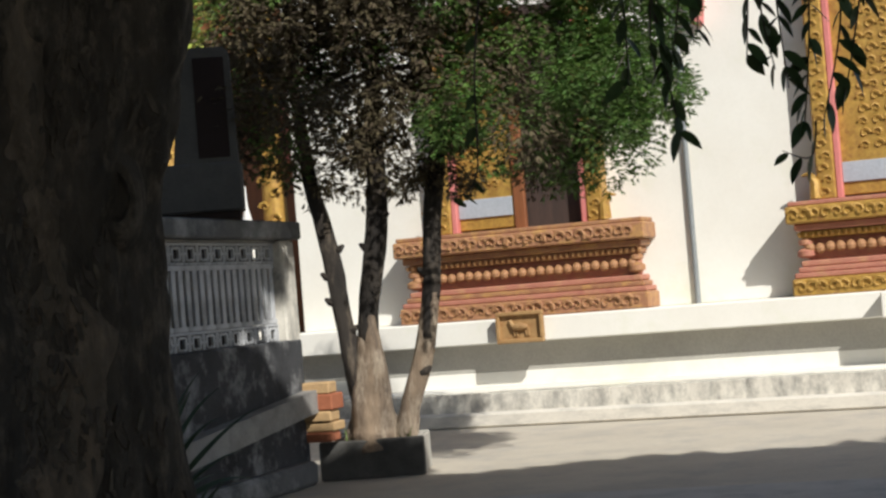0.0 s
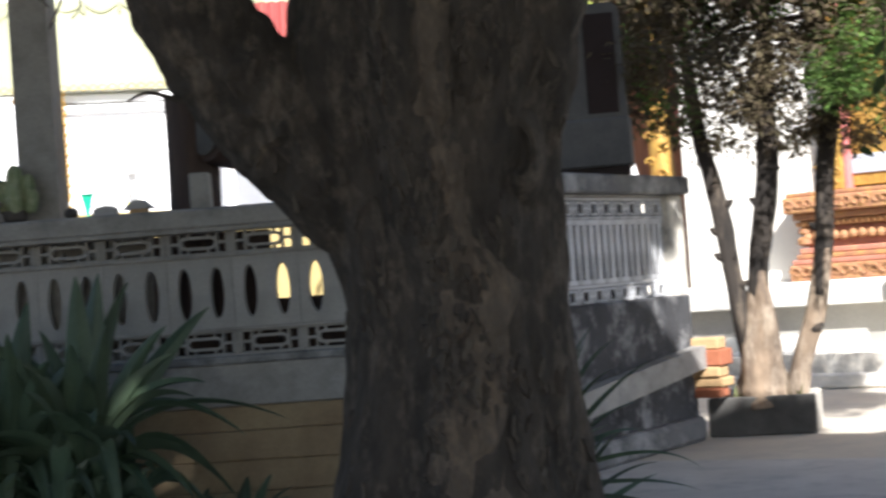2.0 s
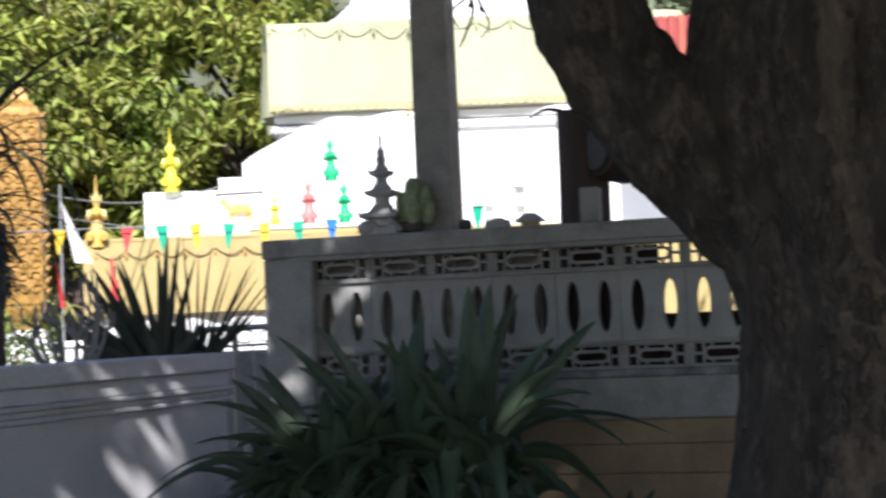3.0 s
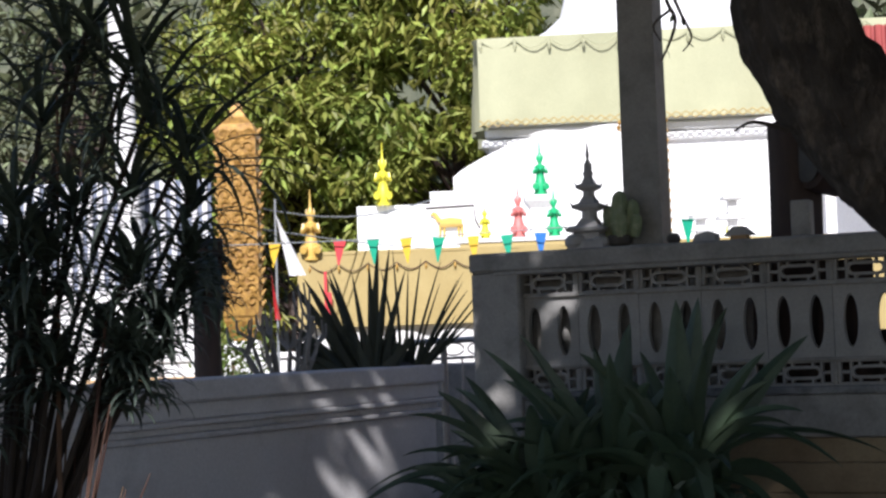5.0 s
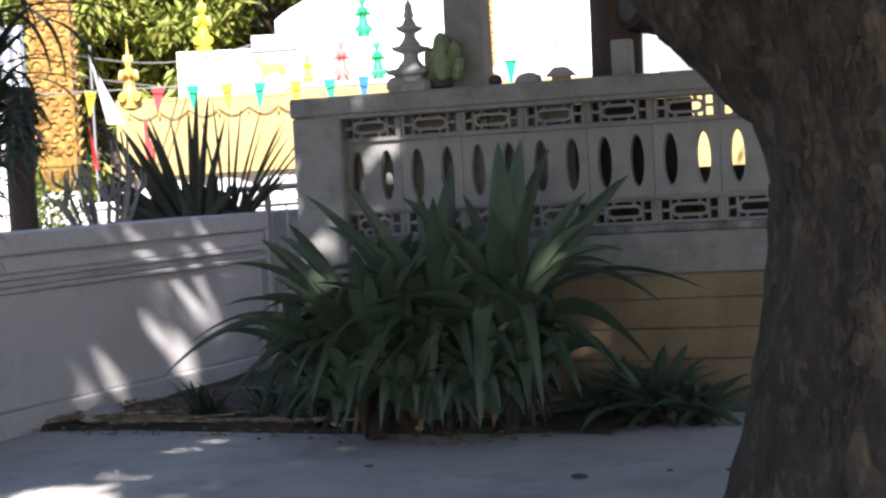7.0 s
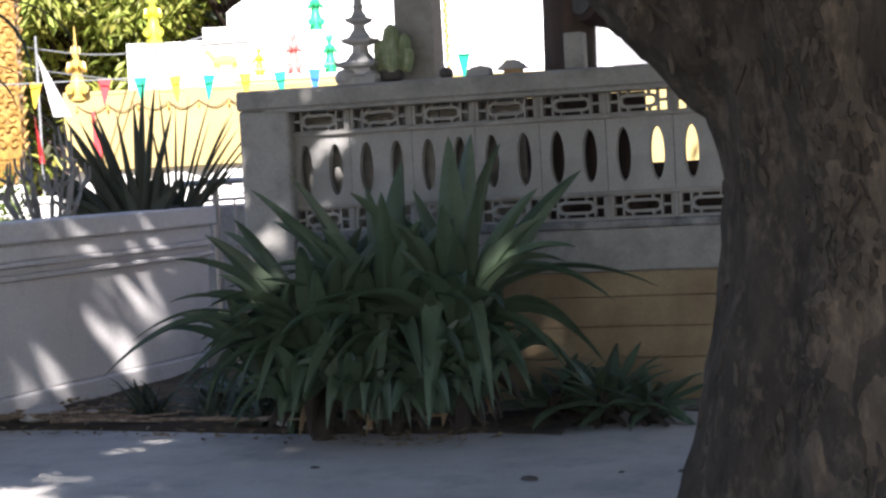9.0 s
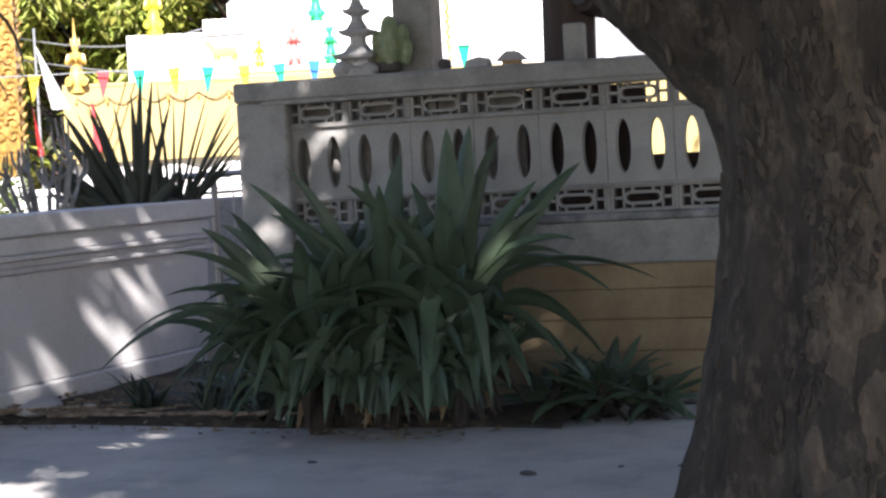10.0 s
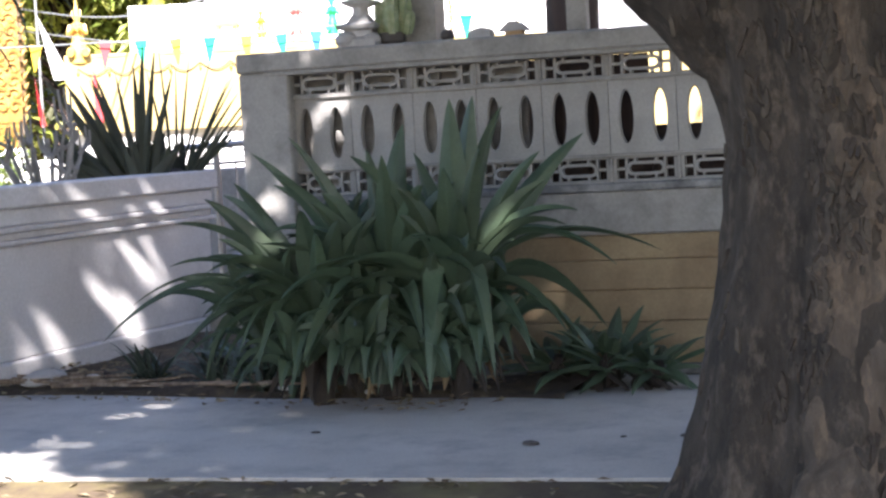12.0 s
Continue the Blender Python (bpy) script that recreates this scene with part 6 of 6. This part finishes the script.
def figurine(x, y, z, h, mt, label):
    """A kneeling statuette with folded arms and a pointed crown, in one mesh."""
    g = Mesh().lathe(FIG, 16, Matrix.Scale(h, 4) @ Matrix.Diagonal((0.62, 0.58, 1, 1)))
    for s in (-1, 1):
        g.tube([(s * 0.085 * h, 0, 0.5 * h), (s * 0.11 * h, -0.05 * h, 0.4 * h), (s * 0.02 * h, -0.15 * h, 0.47 * h)], [0.04 * h, 0.035 * h, 0.025 * h], 8)
        g.tube([(s * 0.09 * h, -0.05 * h, 0.16 * h), (s * 0.1 * h, -0.18 * h, 0.13 * h)], [0.065 * h, 0.05 * h], 9)
        g.tube([(s * 0.045 * h, 0, 0.62 * h), (s * 0.058 * h, 0, 0.67 * h), (s * 0.05 * h, 0.01 * h, 0.73 * h)], [0.016 * h, 0.013 * h, 0.004 * h], 6)
    return solid("statuette", g, mt, spot(x, y, z), label, "statue", "statuettes of the shrine", smooth=True)


shelf = thing("altar_shelf", spot(-10.72, 17.76, 2.51), "low white altar shelf carrying statuettes", "altar")
part("top", Mesh().box((0, 0, 0.19), (1.7, 0.5, 0.05), b=0.01), WHITE, shelf)
part("front", Mesh().box((0, 0, 0.08), (1.6, 0.44, 0.168), b=0.01), CLOTH, shelf, "beige cloth front")
figurine(-10.77, 17.74, 2.725, 0.74, PINK_FIG, "pink kneeling statuette with pointed crown")
figurine(-10.39, 17.98, 2.725, 0.67, GREEN_FIG, "green kneeling statuette with pointed crown")
figurine(-11.12, 17.5, 2.725, 0.5, YELLOW_FIG, "yellow kneeling statuette with pointed crown")
figurine(-12.42, 15.61, 2.5, 0.86, GOLD_FIG, "gold kneeling statuette on the platform corner")
figurine(-14.0, 19.34, 3.46, 0.92, YELLOW_FIG, "yellow gold kneeling statuette on the white parapet")
figurine(-9.0, 20.3, 2.5, 0.7, YELLOW_FIG, "yellow kneeling statuette with pointed crown")
solid("statue_stand", Mesh().lathe([(0.2, 0), (0.2, 0.06), (0.15, 0.12), (0.15, 0.62), (0.22, 0.72), (0.22, 0.79)], square=True), WHITE, spot(-10.8, 18.38, 2.51), "slender white pedestal for a statuette", "pedestal")
figurine(-10.8, 18.38, 3.305, 0.74, GREEN_FIG, "green kneeling statuette on a white pedestal")
for x, y, h in ((-9.5, 19.0, 0.5), (-8.6, 19.4, 0.7), (-8.95, 19.2, 0.45)):
    t = thing("altar_table", spot(x, y, 2.51), "small white tiered altar table", "altar", "altar tables")
    for k in range(3):
        part("tier", Mesh().box((0, 0, h * (0.2 + 0.36 * k)), (0.5 - 0.12 * k, 0.35, 0.05), b=0.01), WHITE, t)
    part("leg", Mesh().box((0, 0, h * 0.5), (0.12, 0.12, h * 0.95), b=0.01), WHITE, t)

# pennants on a string
A, B = Vector((-10.9, 11.75, 2.47)), Vector((-6.2, 14.75, 2.62))
string = thing("pennant_string", pose(0, 0, 0), "string of small coloured cloth pennants", "bunting")
part("cord", Mesh().tube([A.lerp(B, t / 12) - Vector((0, 0, 0.05 * math.sin(math.pi * t / 12))) for t in range(13)], [0.006] * 13, 5), PIPE, string)
for px, py, pz, c in ((-10.22, 12.25, 2.48, "yellow"), (-9.7, 12.6, 2.48, "red"), (-9.44, 12.79, 2.48, "green"), (-9.18, 12.97, 2.48, "yellow"), (-8.92, 13.15, 2.48, "green"), (-8.65, 13.35, 2.48, "yellow"), (-8.38, 13.53, 2.48, "green"), (-8.11, 13.72, 2.49, "blue"), (-6.86, 14.38, 2.56, "green")):
    w = 0.062
    g = Mesh().prism([(-w, 0), (w, 0), (0.006, -0.24), (-0.006, -0.24)], -0.002, 0.004)
    part("pennant", g, FLAGS[c], string, c + " cloth pennant", m=pose(px, py, pz, 0, R.uniform(-6, 6), YAW + R.uniform(-18, 18)))
for z0, z1, sag in ((2.75, 2.68, 0.03), (2.98, 3.35, 0.2)):
    g = Mesh().tube([Vector((-11.2, 12.7, z0)).lerp(Vector((-12.2, 18.0, z1)), t / 10) - Vector((0, 0, sag * math.sin(math.pi * t / 10))) for t in range(11)], [0.009] * 11, 5)
    solid("cable", g, PIPE, None, "thin grey cable strung across the court", "cable", "cables")

# gilt gate pillar
gp = thing("gilt_pillar", spot(-11.12, 12.8), "carved gilt gate pillar on a white foot", "pillar")
part("foot", Mesh().lathe([(0.3, 0), (0.3, 1.2), (0.24, 1.3), (0.16, 1.55)], square=True), WHITE, gp, "white foot")
part("shaft", Mesh().lathe([(0.08, 1.5), (0.17, 1.75), (0.19, 1.95), (0.2, 3.6), (0.21, 3.68), (0.17, 3.76), (0.09, 3.84), (0.03, 4.0)], square=True), PILLAR_GOLD, gp)
for k in range(15):
    for j in (-1, 0, 1):
        part("carved_scroll", scroll_data(PILLAR_GOLD, (k + j) % 2), None, gp, m=pose(0.13 * j, -0.2, 1.95 + 0.12 * k) @ Matrix.Scale(0.15, 4))
for s in (-1, 1):
    g = Mesh()
    for k in range(17):
        g.tube([(s * 0.19, -0.05, 1.9 + 0.11 * k), (s * 0.25, -0.05, 1.96 + 0.11 * k)], [0.04, 0.008], 6)
    part("flame_edge", g, PILLAR_GOLD, gp, smooth=True)

# white ribbed hall at the far side
hall = thing("ribbed_hall", spot(-18.6, 13.9), "white hall with ribbed metal cladding and white pole", "building")
part("wall", Mesh().box((2.2, 0.2, 1.15), (4.8, 0.2, 2.3), b=0.01), WHITE, hall)
for k in range(34):
    part("rib", Mesh().box((-0.1 + 0.14 * k, 0.09, 3.0), (0.075, 0.05, 1.5), b=0.012), CLAD, hall)
part("cladding", Mesh().box((2.2, 0.16, 3.0), (4.8, 0.06, 1.5), b=0.005), SHADE_BLUE, hall, "blue-grey cladding between the ribs")
part("pole", Mesh().tube([(3.72, -0.4, 0), (3.45, -0.4, 8.0)], [0.16, 0.14], 12), WHITE, hall, "white pole", smooth=True)
part("orange_step", Mesh().box((4.0, -1.5, 1.05), (1.6, 0.6, 0.2), b=0.02), BUFF, hall)

# red tiled roof seen through the fork
rf = thing("red_roof_shelter", spot(-7.0, 21.2, 0, 20), "small shelter with red ribbed roof tiles", "shelter")
part("roof_slab", Mesh().box((0, 0.5, 4.95), (2.4, 0.06, 1.1), pose(0, 0, 0), b=0.01), TILE_RED, rf)
for k in range(17):
    part("roof_tile", Mesh().tube([(-1.15 + 0.14 * k, 0.44, 4.42), (-1.15 + 0.14 * k, 0.44, 5.5)], [0.05, 0.05], 8), TILE_RED, rf)
for x in (-0.9, 0.9):
    part("post", Mesh().box((x, 0.6, 2.2), (0.14, 0.14, 4.45), b=0.01), WHITE, rf)


# ---- trees behind ----
def leafy_tree(m, h, clumps, per, size, mt, label, seed, spread, foot=0.3):
    r = random.Random(seed)
    t = thing("broadleaf_tree", m, label, "tree", "trees behind the court")
    p, q = smooth_path([(0, 0, -0.1, 0.3), (0.1, 0, h * 0.3, 0.22), (-0.1, 0, h * 0.65, 0.12), (0, 0, h * 0.95, 0.03)], 6)
    part("trunk", Mesh().tube(p, q, 12, gnarl), DARK_WOOD, t, smooth=True)
    g = Mesh()
    for k in range(clumps):
        a = r.uniform(0, 6.28)
        z = r.uniform(0.1, 1.0)
        rad = spread * math.sqrt(r.uniform(0.1, 1)) * (0.55 + 0.6 * math.sin(math.pi * (0.15 + 0.8 * z)))
        c = Vector((rad * math.cos(a), rad * math.sin(a), foot + (h + 0.3 - foot) * z))
        part("limb", Mesh().tube([(0, 0, max(0.5, c.z * 0.75)), c * 0.6 + Vector((0, 0, c.z * 0.35)), c], [0.06, 0.035, 0.012], 5), DARK_WOOD, t)
        s = r.uniform(0.4, 0.95)
        for j in range(per):
            d = Vector((r.gauss(0, 1), r.gauss(0, 1), r.gauss(0, 0.7))).normalized() * s * r.uniform(0.2, 1.0) ** 0.5
            g.leaf(c + d, r.uniform(0, 6.3), r.uniform(0.1, 1.1), r.uniform(-0.7, 0.7), size * r.uniform(0.7, 1.3), size * 0.34)
    part("crown", g, mt, t, "sunlit green leaves")


leafy_tree(spot(-3.3, 17.6), 6.2, 26, 130, 0.22, TREE_LEAF, "small sunlit leafy tree beside the temple porch", 27, 1.0, 3.6)
leafy_tree(spot(-21.5, 26.5), 8.5, 105, 190, 0.34, TREE_LEAF, "leafy sunlit yellow-green tree behind the shrine", 21, 2.4)
leafy_tree(spot(-18.2, 28.0), 9.0, 105, 190, 0.34, TREE_LEAF, "leafy sunlit yellow-green tree behind the shrine", 22, 2.5)
leafy_tree(spot(-25.0, 24.0), 8.0, 70, 110, 0.3, FAR_LEAF, "thin grey-green tree far behind the shrine", 23, 2.0)
leafy_tree(spot(-16.0, 31.0), 8.0, 105, 190, 0.34, TREE_LEAF, "leafy sunlit yellow-green tree behind the shrine", 24, 2.2)
leafy_tree(spot(-6.5, 27.5), 7.5, 40, 100, 0.3, TREE_LEAF, "leafy sunlit yellow-green tree behind the shrine", 26, 2.2)
wood = Mesh()
rw = random.Random(31)
for k in range(15000):
    a = radians(rw.uniform(-5, 62))
    d = rw.uniform(38, 46)
    z = rw.uniform(0, 13) * (0.75 + 0.25 * math.sin(a * 9))
    wood.leaf((-d * math.sin(a), d * math.cos(a), z), rw.uniform(0, 6.3), rw.uniform(0.1, 1.2), rw.uniform(-0.7, 0.7), rw.uniform(0.5, 1.0), rw.uniform(0.25, 0.45))
solid("far_woods", wood, FAR_LEAF, label="hazy grey-green wooded slope far behind the court", category="woods", kind="stuff")
hill = Mesh()
hn = 60
for j in range(2):
    for i in range(hn + 1):
        a = radians(-12 + 84 * i / hn)
        d = 47 + 26 * j
        hill.v.append((-d * math.sin(a), d * math.cos(a), -0.2 if j == 0 else 26 + 4 * noise.noise(Vector((i * 0.3, 0, 0)))))
hill.f += [[i, i + 1, hn + 1 + i + 1, hn + 1 + i] for i in range(hn)]
solid("backdrop_hill", hill, HILL, label="dim green wooded hillside far behind", category="hillside", kind="structure")
